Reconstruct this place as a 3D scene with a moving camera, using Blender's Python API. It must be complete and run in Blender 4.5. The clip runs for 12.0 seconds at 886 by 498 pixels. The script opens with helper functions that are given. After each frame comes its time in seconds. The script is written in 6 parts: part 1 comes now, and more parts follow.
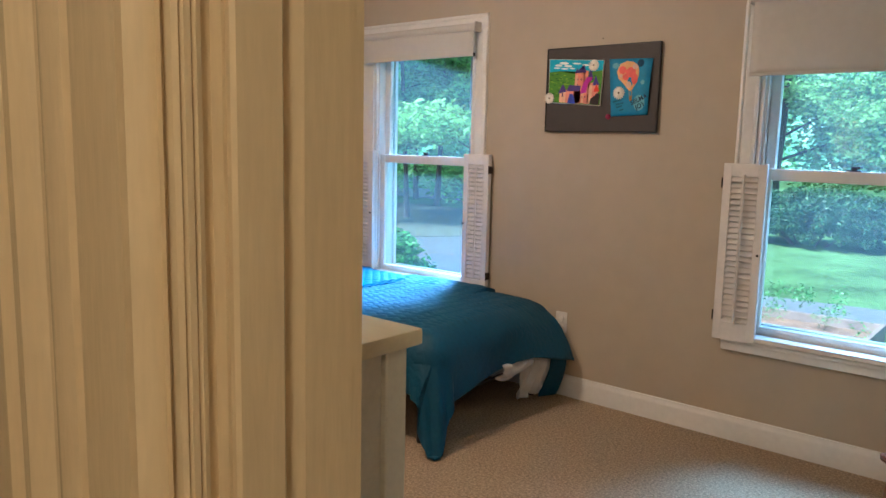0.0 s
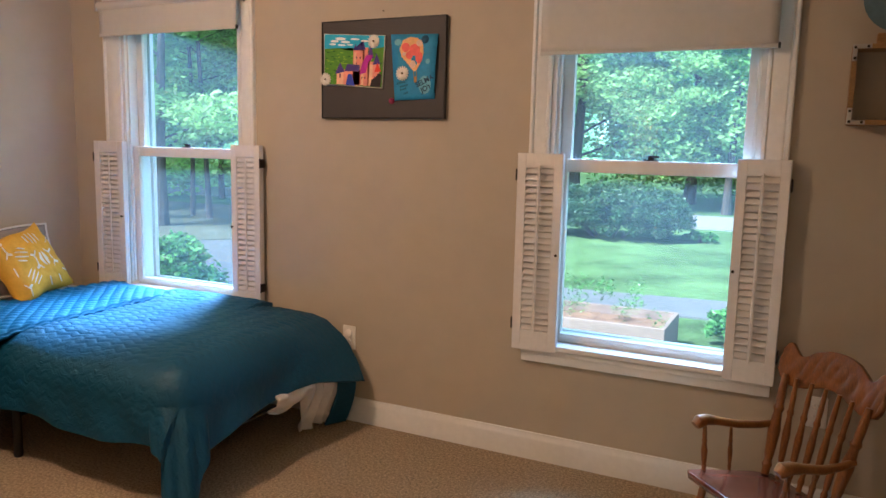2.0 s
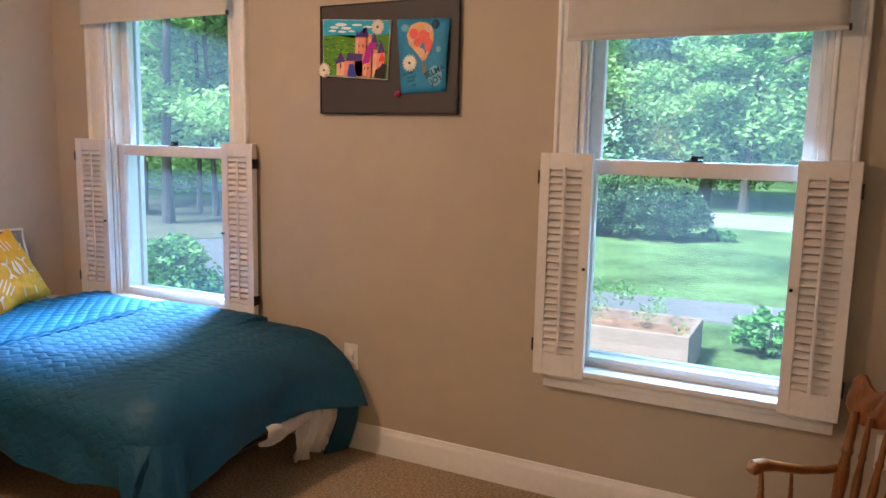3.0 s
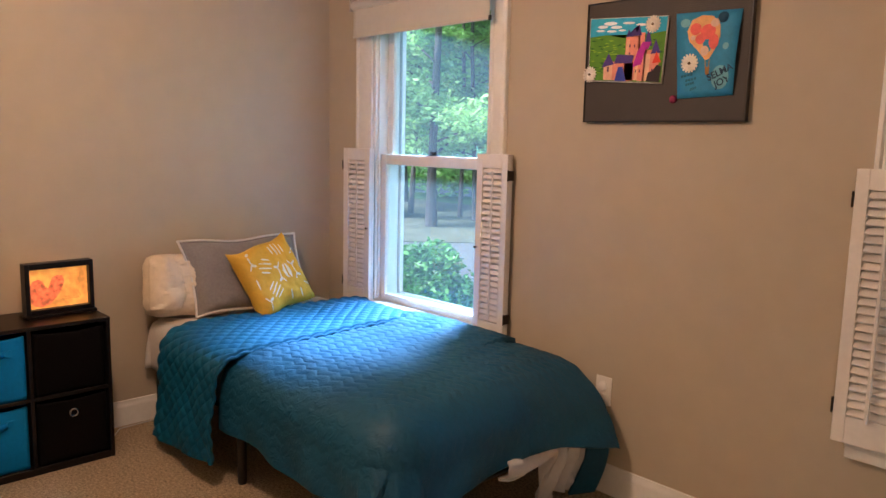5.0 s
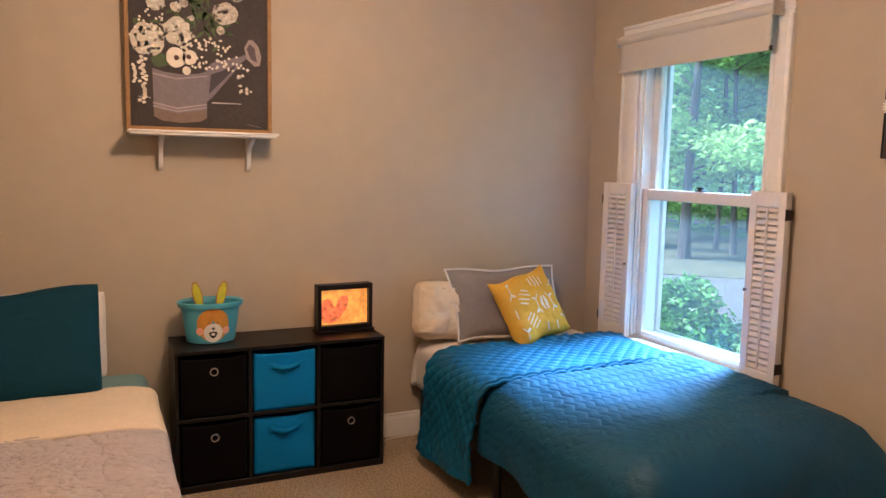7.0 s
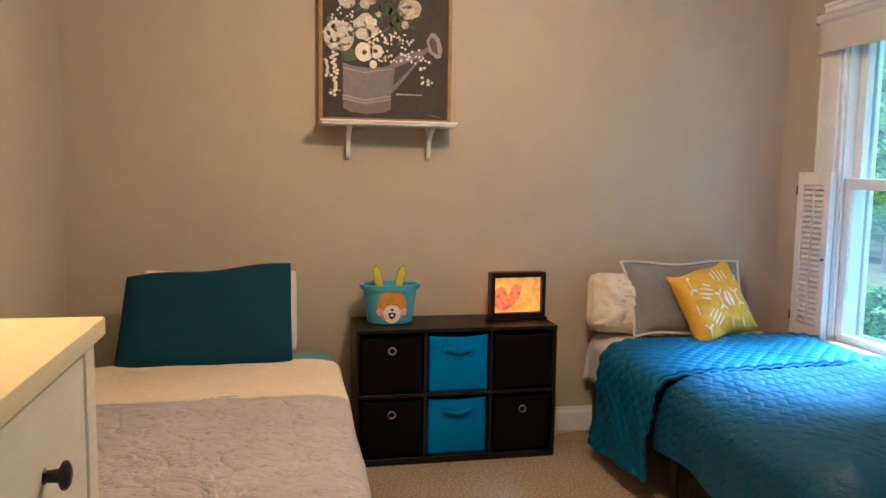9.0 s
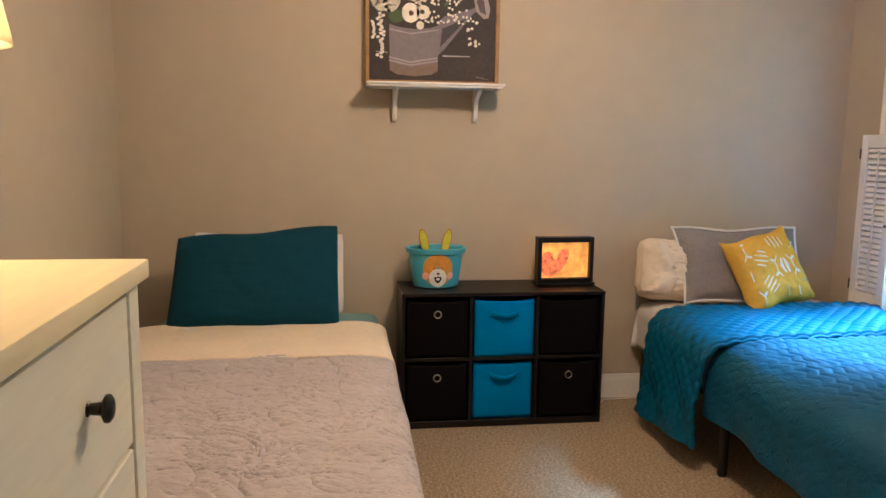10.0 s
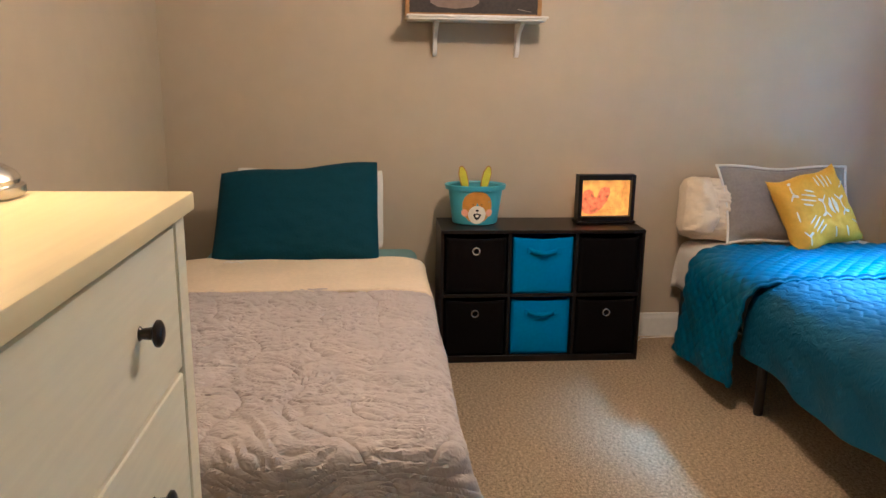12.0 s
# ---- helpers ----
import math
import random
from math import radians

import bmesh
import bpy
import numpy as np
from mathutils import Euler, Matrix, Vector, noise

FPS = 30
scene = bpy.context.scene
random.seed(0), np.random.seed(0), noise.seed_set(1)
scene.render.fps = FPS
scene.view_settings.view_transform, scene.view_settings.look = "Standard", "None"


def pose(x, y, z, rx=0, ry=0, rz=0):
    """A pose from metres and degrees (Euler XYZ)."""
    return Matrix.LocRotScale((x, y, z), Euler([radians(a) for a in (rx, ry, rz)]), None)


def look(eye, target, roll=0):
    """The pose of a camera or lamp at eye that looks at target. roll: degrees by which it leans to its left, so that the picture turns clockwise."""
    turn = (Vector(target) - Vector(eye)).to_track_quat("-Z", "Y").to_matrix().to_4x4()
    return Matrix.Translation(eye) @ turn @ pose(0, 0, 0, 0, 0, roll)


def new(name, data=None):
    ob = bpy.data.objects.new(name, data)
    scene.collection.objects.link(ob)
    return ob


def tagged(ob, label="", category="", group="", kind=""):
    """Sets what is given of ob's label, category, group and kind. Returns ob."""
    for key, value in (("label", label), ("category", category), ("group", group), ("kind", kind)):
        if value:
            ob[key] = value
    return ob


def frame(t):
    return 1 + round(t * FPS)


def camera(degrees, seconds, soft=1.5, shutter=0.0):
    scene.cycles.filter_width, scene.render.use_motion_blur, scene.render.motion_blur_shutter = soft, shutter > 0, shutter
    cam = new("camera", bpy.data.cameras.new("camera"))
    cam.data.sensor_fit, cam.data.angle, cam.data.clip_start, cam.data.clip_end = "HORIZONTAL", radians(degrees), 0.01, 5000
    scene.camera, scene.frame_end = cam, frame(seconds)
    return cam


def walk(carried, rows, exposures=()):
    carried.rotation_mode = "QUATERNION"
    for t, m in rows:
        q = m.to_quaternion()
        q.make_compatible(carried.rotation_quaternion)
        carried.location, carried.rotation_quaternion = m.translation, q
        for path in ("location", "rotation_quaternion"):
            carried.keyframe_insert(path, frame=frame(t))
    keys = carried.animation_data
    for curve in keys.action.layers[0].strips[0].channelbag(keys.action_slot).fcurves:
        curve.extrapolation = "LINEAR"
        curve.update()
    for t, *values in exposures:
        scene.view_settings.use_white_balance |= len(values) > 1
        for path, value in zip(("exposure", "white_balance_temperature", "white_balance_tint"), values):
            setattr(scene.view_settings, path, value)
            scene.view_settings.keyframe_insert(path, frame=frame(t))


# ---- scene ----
cam = camera(61.5, 12.0)
METRES, EYE, TILT, LEAN, TURN = 1.6, 1.31, 0.0, 0.0, 38.5
PATH = [
    (0, (0.423, 0.263, 1.382), (-0.851, 1.779, 1.102), 1.3),
    (0.5, (0.374, 0.33, 1.384), (-0.707, 1.989, 1.103), 1.2),
    (1, (0.341, 0.487, 1.383), (-0.631, 2.212, 1.1), 1.2),
    (1.5, (0.32, 0.649, 1.387), (-0.588, 2.408, 1.102), 1.1),
    (2, (0.279, 0.837, 1.345), (-0.596, 2.614, 1.07), 1.3),
    (2.5, (0.21, 1.039, 1.359), (-0.659, 2.818, 1.075), 1.3),
    (2.7, (0.168, 1.092, 1.356), (-0.704, 2.869, 1.072), 1.3),
    (4.3, (-0.035, 1.34, 1.363), (-1.261, 2.893, 1.076), 1.3),
    (4.5, (-0.044, 1.351, 1.352), (-1.333, 2.855, 1.075), 1.5),
    (5, (-0.059, 1.375, 1.373), (-1.496, 2.736, 1.088), 1.3),
    (5.5, (-0.072, 1.357, 1.382), (-1.628, 2.583, 1.103), 1.3),
    (6, (-0.07, 1.343, 1.4), (-1.729, 2.429, 1.134), 1.2),
    (6.5, (-0.073, 1.313, 1.412), (-1.808, 2.277, 1.163), 1.2),
    (7, (-0.068, 1.295, 1.412), (-1.874, 2.124, 1.183), 1.2),
    (9, (-0.064, 1.271, 1.307), (-2.012, 1.671, 1.099), 0.9),
    (9.5, (-0.073, 1.273, 1.284), (-2.031, 1.601, 1.044), 0.8),
    (10, (-0.08, 1.282, 1.271), (-2.04, 1.555, 0.985), 0.8),
    (10.5, (-0.08, 1.282, 1.268), (-2.038, 1.511, 0.929), 0.8),
    (11, (-0.079, 1.284, 1.266), (-2.031, 1.485, 0.878), 0.8),
    (11.5, (-0.075, 1.284, 1.267), (-2.021, 1.465, 0.841), 0.8),
    (12, (-0.07, 1.284, 1.269), (-2.011, 1.45, 0.817), 0.8),
]
EXPO = [(0.0, 1.72, 4900, 1), (1.5, 1.78, 5300, 7), (2.5, 1.76, 5650, 11), (4.5, 1.74, 5900, 15), (5.5, 1.84, 5850, 14), (7.0, 1.89, 5750, 13), (9.0, 1.96, 5350, 1), (12.0, 2.05, 4950, 0)]
walk(cam, [(t, look(eye, target, roll)) for t, eye, target, roll in PATH], EXPO)

# ---- world and lights ----
world = bpy.data.worlds.new("sky")
scene.world = world
world.use_nodes = True
wn = world.node_tree.nodes
sky = wn.new("ShaderNodeTexSky")
sky.sky_type, sky.sun_disc = "NISHITA", False
sky.sun_elevation, sky.sun_rotation = radians(48), radians(200)
world.node_tree.links.new(sky.outputs[0], wn["Background"].inputs[0])
wn["Background"].inputs[1].default_value = 0.15


def lamp(name, kind, power, color, m, **kw):
    d = bpy.data.lights.new(name, kind)
    d.energy, d.color = power, color
    for k, v in kw.items():
        if k == "size":
            d.size = v
        if k == "size_y":
            d.shape, d.size_y = "RECTANGLE", v
        if k == "radius":
            d.shadow_soft_size = v
        if k == "angle":
            d.angle = v
    ob = new(name, d)
    ob.matrix_world = m
    return ob


SUN_WAY = Vector((-0.28, -0.62, 0.74))
lamp("sun", "SUN", 5.0, (1.0, 0.97, 0.92), look(SUN_WAY * 30, (0, 0, 0)), angle=radians(10))
CEIL_P, TABLE_P, HALL_P = 16.5, 1.6, 10
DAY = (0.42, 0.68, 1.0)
lamp("ceiling_lamp_light", "POINT", CEIL_P, (1.0, 0.63, 0.38), pose(-1.95, 1.95, 2.16), radius=0.09)
lamp("table_lamp_light", "POINT", TABLE_P, (1.0, 0.58, 0.26), pose(-0.990, 0.783, 1.45), radius=0.03)
# unseen fill light, added in the hall to brighten the door trim
lamp("hall_fill_light", "POINT", HALL_P, (1.0, 0.70, 0.42), pose(1.0, -0.55, 2.15), radius=0.12)
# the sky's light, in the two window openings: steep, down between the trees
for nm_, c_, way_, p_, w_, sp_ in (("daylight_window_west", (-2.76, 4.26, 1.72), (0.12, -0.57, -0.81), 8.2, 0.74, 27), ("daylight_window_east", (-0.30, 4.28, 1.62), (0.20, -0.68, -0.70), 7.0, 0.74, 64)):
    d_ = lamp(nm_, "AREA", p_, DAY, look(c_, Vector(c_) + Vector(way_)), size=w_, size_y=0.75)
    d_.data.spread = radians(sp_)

# ---- materials ----
def nodes_of(name):
    m = bpy.data.materials.new(name)
    m.use_nodes = True
    return m, m.node_tree.nodes, m.node_tree.links, m.node_tree.nodes["Principled BSDF"]


def mat(name, color, rough=0.6, metal=0.0, spread=0.12, scale=6.0, bump=0.0, bump_scale=200.0, sheen=0.0, stretch=(1, 1, 1), island=0.0, coat=0.0, trans=0.0, spec=0.5, dist=0.004, crinkle=0.0, crinkle_d=0.014):
    """Principled paint, cloth or wood: colour varied at two scales, and a fine relief."""
    m, n, l, p = nodes_of(name)
    tc = n.new("ShaderNodeTexCoord")
    mp = n.new("ShaderNodeMapping")
    mp.inputs["Scale"].default_value = stretch
    l.new(tc.outputs["Object"], mp.inputs[0])
    a, b = n.new("ShaderNodeTexNoise"), n.new("ShaderNodeTexNoise")
    a.inputs["Scale"].default_value, b.inputs["Scale"].default_value = scale, scale * 11
    a.inputs["Detail"].default_value = b.inputs["Detail"].default_value = 5
    l.new(mp.outputs[0], a.inputs[0]), l.new(mp.outputs[0], b.inputs[0])
    s = n.new("ShaderNodeMath")
    s.operation = "ADD"
    l.new(a.outputs[0], s.inputs[0]), l.new(b.outputs[0], s.inputs[1])
    r = n.new("ShaderNodeMapRange")
    r.inputs[1].default_value, r.inputs[2].default_value = 0.7, 1.3
    r.inputs[3].default_value, r.inputs[4].default_value = 1 - spread, 1 + spread
    l.new(s.outputs[0], r.inputs[0])
    h = n.new("ShaderNodeHueSaturation")
    h.inputs["Color"].default_value = (*color, 1)
    if island:
        g = n.new("ShaderNodeNewGeometry")
        k = n.new("ShaderNodeMapRange")
        k.inputs[3].default_value, k.inputs[4].default_value = 1 - island, 1 + island
        l.new(g.outputs["Random Per Island"], k.inputs[0])
        q = n.new("ShaderNodeMath")
        q.operation = "MULTIPLY"
        l.new(k.outputs[0], q.inputs[0]), l.new(r.outputs[0], q.inputs[1])
        l.new(q.outputs[0], h.inputs["Value"])
    else:
        l.new(r.outputs[0], h.inputs["Value"])
    l.new(h.outputs[0], p.inputs["Base Color"])
    p.inputs["Roughness"].default_value, p.inputs["Metallic"].default_value = rough, metal
    p.inputs["Specular IOR Level"].default_value = spec
    p.inputs["Sheen Weight"].default_value, p.inputs["Coat Weight"].default_value = sheen, coat
    if bump:
        c = n.new("ShaderNodeTexNoise")
        c.inputs["Scale"].default_value, c.inputs["Detail"].default_value = bump_scale, 3
        l.new(mp.outputs[0], c.inputs[0])
        u = n.new("ShaderNodeBump")
        u.inputs["Strength"].default_value, u.inputs["Distance"].default_value = bump, dist
        l.new(c.outputs[0], u.inputs["Height"]), l.new(u.outputs[0], p.inputs["Normal"])
        if crinkle:
            c.inputs["Distortion"].default_value = 1.2
            w = n.new("ShaderNodeTexNoise")
            w.noise_type = "RIDGED_MULTIFRACTAL"
            w.inputs["Scale"].default_value, w.inputs["Detail"].default_value, w.inputs["Distortion"].default_value = crinkle, 2, 1.5
            l.new(mp.outputs[0], w.inputs[0])
            v = n.new("ShaderNodeBump")
            v.inputs["Strength"].default_value, v.inputs["Distance"].default_value = 0.9, crinkle_d
            l.new(w.outputs[0], v.inputs["Height"]), l.new(v.outputs[0], u.inputs["Normal"])
    if trans:
        t = n.new("ShaderNodeBsdfTranslucent")
        x = n.new("ShaderNodeMixShader")
        x.inputs[0].default_value = trans
        l.new(h.outputs[0], t.inputs[0])
        l.new(p.outputs[0], x.inputs[1]), l.new(t.outputs[0], x.inputs[2])
        l.new(x.outputs[0], n["Material Output"].inputs[0])
    return m


def glow(name, color, power, spread=0.0, scale=20):
    m, n, l, p = nodes_of(name)
    p.inputs["Base Color"].default_value = (*color, 1)
    p.inputs["Emission Color"].default_value = (*color, 1)
    if spread:
        t, a, h, r = n.new("ShaderNodeTexCoord"), n.new("ShaderNodeTexNoise"), n.new("ShaderNodeHueSaturation"), n.new("ShaderNodeMapRange")
        a.inputs["Scale"].default_value, a.inputs["Detail"].default_value = scale, 4
        r.inputs[1].default_value, r.inputs[2].default_value = 0.35, 0.65
        r.inputs[3].default_value, r.inputs[4].default_value = 1 - spread, 1 + spread
        h.inputs["Color"].default_value = (*color, 1)
        l.new(t.outputs["Object"], a.inputs[0]), l.new(a.outputs[0], r.inputs[0])
        l.new(r.outputs[0], h.inputs["Value"]), l.new(h.outputs[0], p.inputs["Emission Color"]), l.new(h.outputs[0], p.inputs["Base Color"])
    p.inputs["Emission Strength"].default_value = power
    p.inputs["Roughness"].default_value = 0.6
    return m


def glass():
    m, n, l, p = nodes_of("window_glass")
    t, g, f, x = n.new("ShaderNodeBsdfTransparent"), n.new("ShaderNodeBsdfGlossy"), n.new("ShaderNodeLayerWeight"), n.new("ShaderNodeMixShader")
    k, r = n.new("ShaderNodeMath"), n.new("ShaderNodeMapRange")
    t.inputs[0].default_value = (0.93, 0.97, 0.97, 1)
    g.inputs["Roughness"].default_value, f.inputs[0].default_value = 0.015, 0.5
    k.operation, k.inputs[1].default_value = "POWER", 5.0
    r.inputs[3].default_value, r.inputs[4].default_value = 0.04, 1.0
    l.new(f.outputs["Facing"], k.inputs[0]), l.new(k.outputs[0], r.inputs[0]), l.new(r.outputs[0], x.inputs[0])
    l.new(t.outputs[0], x.inputs[1]), l.new(g.outputs[0], x.inputs[2])
    # a small translucent share stands in for the pale glare over the view
    d, y = n.new("ShaderNodeBsdfTranslucent"), n.new("ShaderNodeMixShader")
    d.inputs[0].default_value, y.inputs[0].default_value = (0.85, 0.95, 1.0, 1), 0.015
    l.new(x.outputs[0], y.inputs[1]), l.new(d.outputs[0], y.inputs[2])
    l.new(y.outputs[0], n["Material Output"].inputs[0])
    return m


def brick_wall():
    m, n, l, p = nodes_of("outside_brick")
    tc, b = n.new("ShaderNodeTexCoord"), n.new("ShaderNodeTexBrick")
    mp = n.new("ShaderNodeMapping")
    mp.inputs["Rotation"].default_value = (radians(90), 0, 0)
    l.new(tc.outputs["Object"], mp.inputs[0]), l.new(mp.outputs[0], b.inputs[0])
    b.inputs["Color1"].default_value, b.inputs["Color2"].default_value = (0.22, 0.10, 0.08, 1), (0.30, 0.17, 0.14, 1)
    b.inputs["Mortar"].default_value, b.inputs["Scale"].default_value = (0.4, 0.38, 0.36, 1), 4.6
    l.new(b.outputs[0], p.inputs["Base Color"])
    p.inputs["Roughness"].default_value = 0.9
    return m


WALL = mat("greige_wall_paint", (0.47, 0.395, 0.295), 0.7, spread=0.035, scale=0.9, bump=0.12, bump_scale=260)
CEIL = mat("white_ceiling_paint", (0.75, 0.73, 0.69), 0.8, spread=0.03, scale=1)
TRIM = mat("white_gloss_trim_paint", (0.80, 0.78, 0.74), 0.32, spread=0.05, scale=3, bump=0.05, bump_scale=60)
DOORTRIM = mat("cream_gloss_door_trim", (0.74, 0.60, 0.36), 0.22, spread=0.06, scale=2.5, stretch=(6, 6, 0.7), bump=0.08, bump_scale=50)
SHUTTER = mat("white_shutter_paint", (0.78, 0.74, 0.70), 0.42, spread=0.05, scale=4)
CARPET = mat("beige_carpet", (0.44, 0.335, 0.215), 0.95, spread=0.62, scale=95, bump=1.0, bump_scale=170, spec=0.1, dist=0.012)
BLIND = mat("white_blind_fabric", (0.66, 0.62, 0.56), 0.8, spread=0.03, scale=3, bump=0.15, bump_scale=500, trans=0.12)
QUILT = mat("teal_blue_quilt", (0.0050, 0.066, 0.128), 0.55, spread=0.12, scale=5, bump=0.3, bump_scale=90, spec=0.35, crinkle=30, crinkle_d=0.003)
QUILTB = mat("bright_teal_quilt_reverse", (0.002, 0.082, 0.165), 0.55, spread=0.14, scale=5, bump=0.3, bump_scale=80, spec=0.25)
GREYQ = mat("grey_quilt", (0.44, 0.395, 0.39), 0.75, spread=0.08, scale=4, bump=1.0, bump_scale=45, spec=0.3, crinkle=42, crinkle_d=0.004, stretch=(1.5, 0.7, 1))
CREAM = mat("cream_cotton", (0.74, 0.62, 0.46), 0.8, spread=0.06, scale=5, bump=0.6, bump_scale=40)
SHEET = mat("white_cotton_sheet", (0.72, 0.68, 0.64), 0.8, spread=0.05, scale=4, bump=0.35, bump_scale=25)
SHEETG = mat("pale_teal_fitted_sheet", (0.18, 0.33, 0.34), 0.8, spread=0.06, scale=5, bump=0.3, bump_scale=30)
TEALP = mat("dark_teal_pillowcase", (0.005, 0.043, 0.070), 0.8, spread=0.09, scale=5, bump=0.4, bump_scale=120, spec=0.15)
GREYP = mat("grey_sham_cotton", (0.25, 0.225, 0.215), 0.8, spread=0.1, scale=8, bump=0.5, bump_scale=60)
YELLOW = mat("mustard_yellow_cushion_cotton", (0.72, 0.40, 0.025), 0.75, spread=0.08, scale=6, bump=0.3, bump_scale=300)
WHITEP = mat("white_print", (0.82, 0.76, 0.62), 0.8, spread=0.05)
BLACKM = mat("black_steel", (0.012, 0.011, 0.011), 0.45, spread=0.2)
ESPR = mat("espresso_laminate", (0.007, 0.0045, 0.004), 0.38, spread=0.25, scale=3, stretch=(1, 8, 8), spec=0.3)
BLACKF = mat("black_fabric_bin", (0.004, 0.003, 0.003), 0.9, spread=0.25, scale=9, bump=0.3, bump_scale=300, spec=0.08)
BLUEF = mat("bright_blue_fabric_bin", (0.006, 0.20, 0.50), 0.8, spread=0.08, scale=7, bump=0.3, bump_scale=400, spec=0.15)
SILVER = mat("brushed_nickel", (0.62, 0.58, 0.53), 0.25, 1.0, spread=0.06)
BRONZE = mat("dark_bronze_knob", (0.035, 0.026, 0.022), 0.35, 0.7, spread=0.2)
DRESS = mat("antique_white_dresser_paint", (0.76, 0.715, 0.58), 0.42, spread=0.06, scale=2.2, stretch=(0.35, 4, 4), bump=0.1, bump_scale=25)
# the table lamp's yellow light is put into the top's colour
DRTOP = mat("antique_white_top_lamp_tinted", (0.80, 0.69, 0.44), 0.35, spread=0.06, scale=1.8, stretch=(0.35, 4, 4), bump=0.08, bump_scale=25)
OAK = mat("honey_oak_varnish", (0.22, 0.072, 0.010), 0.36, spread=0.4, scale=4, stretch=(6, 6, 1), bump=0.12, bump_scale=30, coat=0.2)
FRAMEW = mat("rustic_wood_frame", (0.30, 0.16, 0.05), 0.55, spread=0.3, scale=5, stretch=(1, 1, 4))
GLASS = glass()
BRICK = brick_wall()
GALV = mat("galvanised_bracket", (0.5, 0.47, 0.44), 0.4, 0.8, spread=0.1)
PLATE = mat("white_outlet_plastic", (0.78, 0.74, 0.68), 0.3, spread=0.02)
DARKP = mat("dark_plastic", (0.015, 0.014, 0.014), 0.4, spread=0.1)
SHADE = mat("linen_lamp_shade", (0.80, 0.70, 0.52), 0.8, spread=0.04, trans=0.5)
BOARD = mat("ribbed_dark_grey_board", (0.060, 0.050, 0.045), 0.6, spread=0.1, scale=4)
GRASS = mat("lawn_grass", (0.085, 0.150, 0.055), 0.95, spread=0.55, scale=1.1, bump=1.0, bump_scale=22, spec=0.1, dist=0.02)
LITTER = mat("leaf_litter", (0.07, 0.075, 0.05), 0.95, spread=0.45, scale=2.0)
PATHM = mat("grey_concrete_path", (0.12, 0.128, 0.135), 0.9, spread=0.16, scale=2.5, bump=0.3, bump_scale=60)
ROADM = mat("pale_worn_road", (0.21, 0.215, 0.23), 0.9, spread=0.1, scale=1)
LEAF = mat("leaf_green", (0.27, 0.47, 0.155), 0.6, spread=0.2, scale=0.5, island=0.5, trans=0.5)
LEAFB = mat("leaf_dark_bush", (0.038, 0.098, 0.034), 0.5, spread=0.25, scale=2, island=0.6, trans=0.2)
LEAFR = mat("leaf_glossy_bush", (0.09, 0.25, 0.06), 0.35, spread=0.2, scale=2, island=0.6, trans=0.25)
BARK = mat("grey_bark", (0.075, 0.065, 0.06), 0.95, spread=0.35, scale=3, stretch=(4, 4, 0.6), bump=0.8, bump_scale=25)
PLANK = mat("weathered_cedar", (0.24, 0.18, 0.15), 0.85, spread=0.25, scale=3, stretch=(0.4, 4, 4))
ASPH = mat("weathered_asphalt", (0.075, 0.08, 0.088), 0.9, spread=0.2, scale=2.0, bump=0.4, bump_scale=50)
SOIL = mat("wood_chip_mulch", (0.22, 0.13, 0.08), 0.95, spread=0.5, scale=30)

_flat = {}


def ink(r, g, b):
    """A matt paint or ink of one colour, for drawings and prints."""
    k = (r, g, b)
    if k not in _flat:
        _flat[k] = mat("print_colour", (r, g, b), 0.7, spread=0.16, scale=40)
    return _flat[k]


# ---- mesh helpers ----
def part(name, bm, material, parent=None, label="", smooth=True):
    me = bpy.data.meshes.new(name)
    bm.normal_update()
    bm.to_mesh(me)
    bm.free()
    me.materials.append(material)
    if smooth:
        me.shade_smooth()
        me.set_sharp_from_angle(angle=radians(35))
    ob = new(name, me)
    ob.parent = parent
    if label:
        ob["label"] = label
    return ob


def thing(name, label, category, at=(0, 0, 0), turn=0.0, group="", kind=""):
    ob = new(name)
    ob.empty_display_size = 0.05
    ob.location, ob.rotation_euler = at, (0, 0, radians(turn))
    return tagged(ob, label, category, group, kind)


def box(bm, a, b, bevel=0.0, seg=1, m=None):
    r = bmesh.ops.create_cube(bm, size=1.0)
    vs = r["verts"]
    c, s = (Vector(a) + Vector(b)) / 2, Vector(b) - Vector(a)
    for v in vs:
        v.co = Vector((v.co.x * s.x, v.co.y * s.y, v.co.z * s.z)) + c
    if bevel:
        es = list({e for v in vs for e in v.link_edges})
        r = bmesh.ops.bevel(bm, geom=es, offset=bevel, segments=seg, affect="EDGES", profile=0.5)
        vs = list({v for f in r["faces"] for v in f.verts} | {v for v in vs if v.is_valid})
    if m is not None:
        bmesh.ops.transform(bm, matrix=m, verts=vs)
    return vs


def one_box(name, a, b, material, parent=None, bevel=0.0, label="", seg=1):
    bm = bmesh.new()
    box(bm, a, b, bevel, seg)
    return part(name, bm, material, parent, label)


def turned(bm, p, q, profile, seg=12):
    """A turned shape from p to q; profile: (share of the length, radius)."""
    p, q = Vector(p), Vector(q)
    d = q - p
    t = d.to_track_quat("Z", "Y").to_matrix()
    rings = []
    for s, r in profile:
        c = p + d * s
        rings.append([bm.verts.new(c + t @ Vector((r * math.cos(a), r * math.sin(a), 0))) for a in (2 * math.pi * i / seg for i in range(seg))])
    for a, b in zip(rings, rings[1:]):
        for i in range(seg):
            bm.faces.new((a[i], a[(i + 1) % seg], b[(i + 1) % seg], b[i]))
    bm.faces.new(rings[0][::-1]), bm.faces.new(rings[-1])


def rod(bm, p, q, r, seg=10):
    turned(bm, p, q, [(0, r), (1, r)], seg)


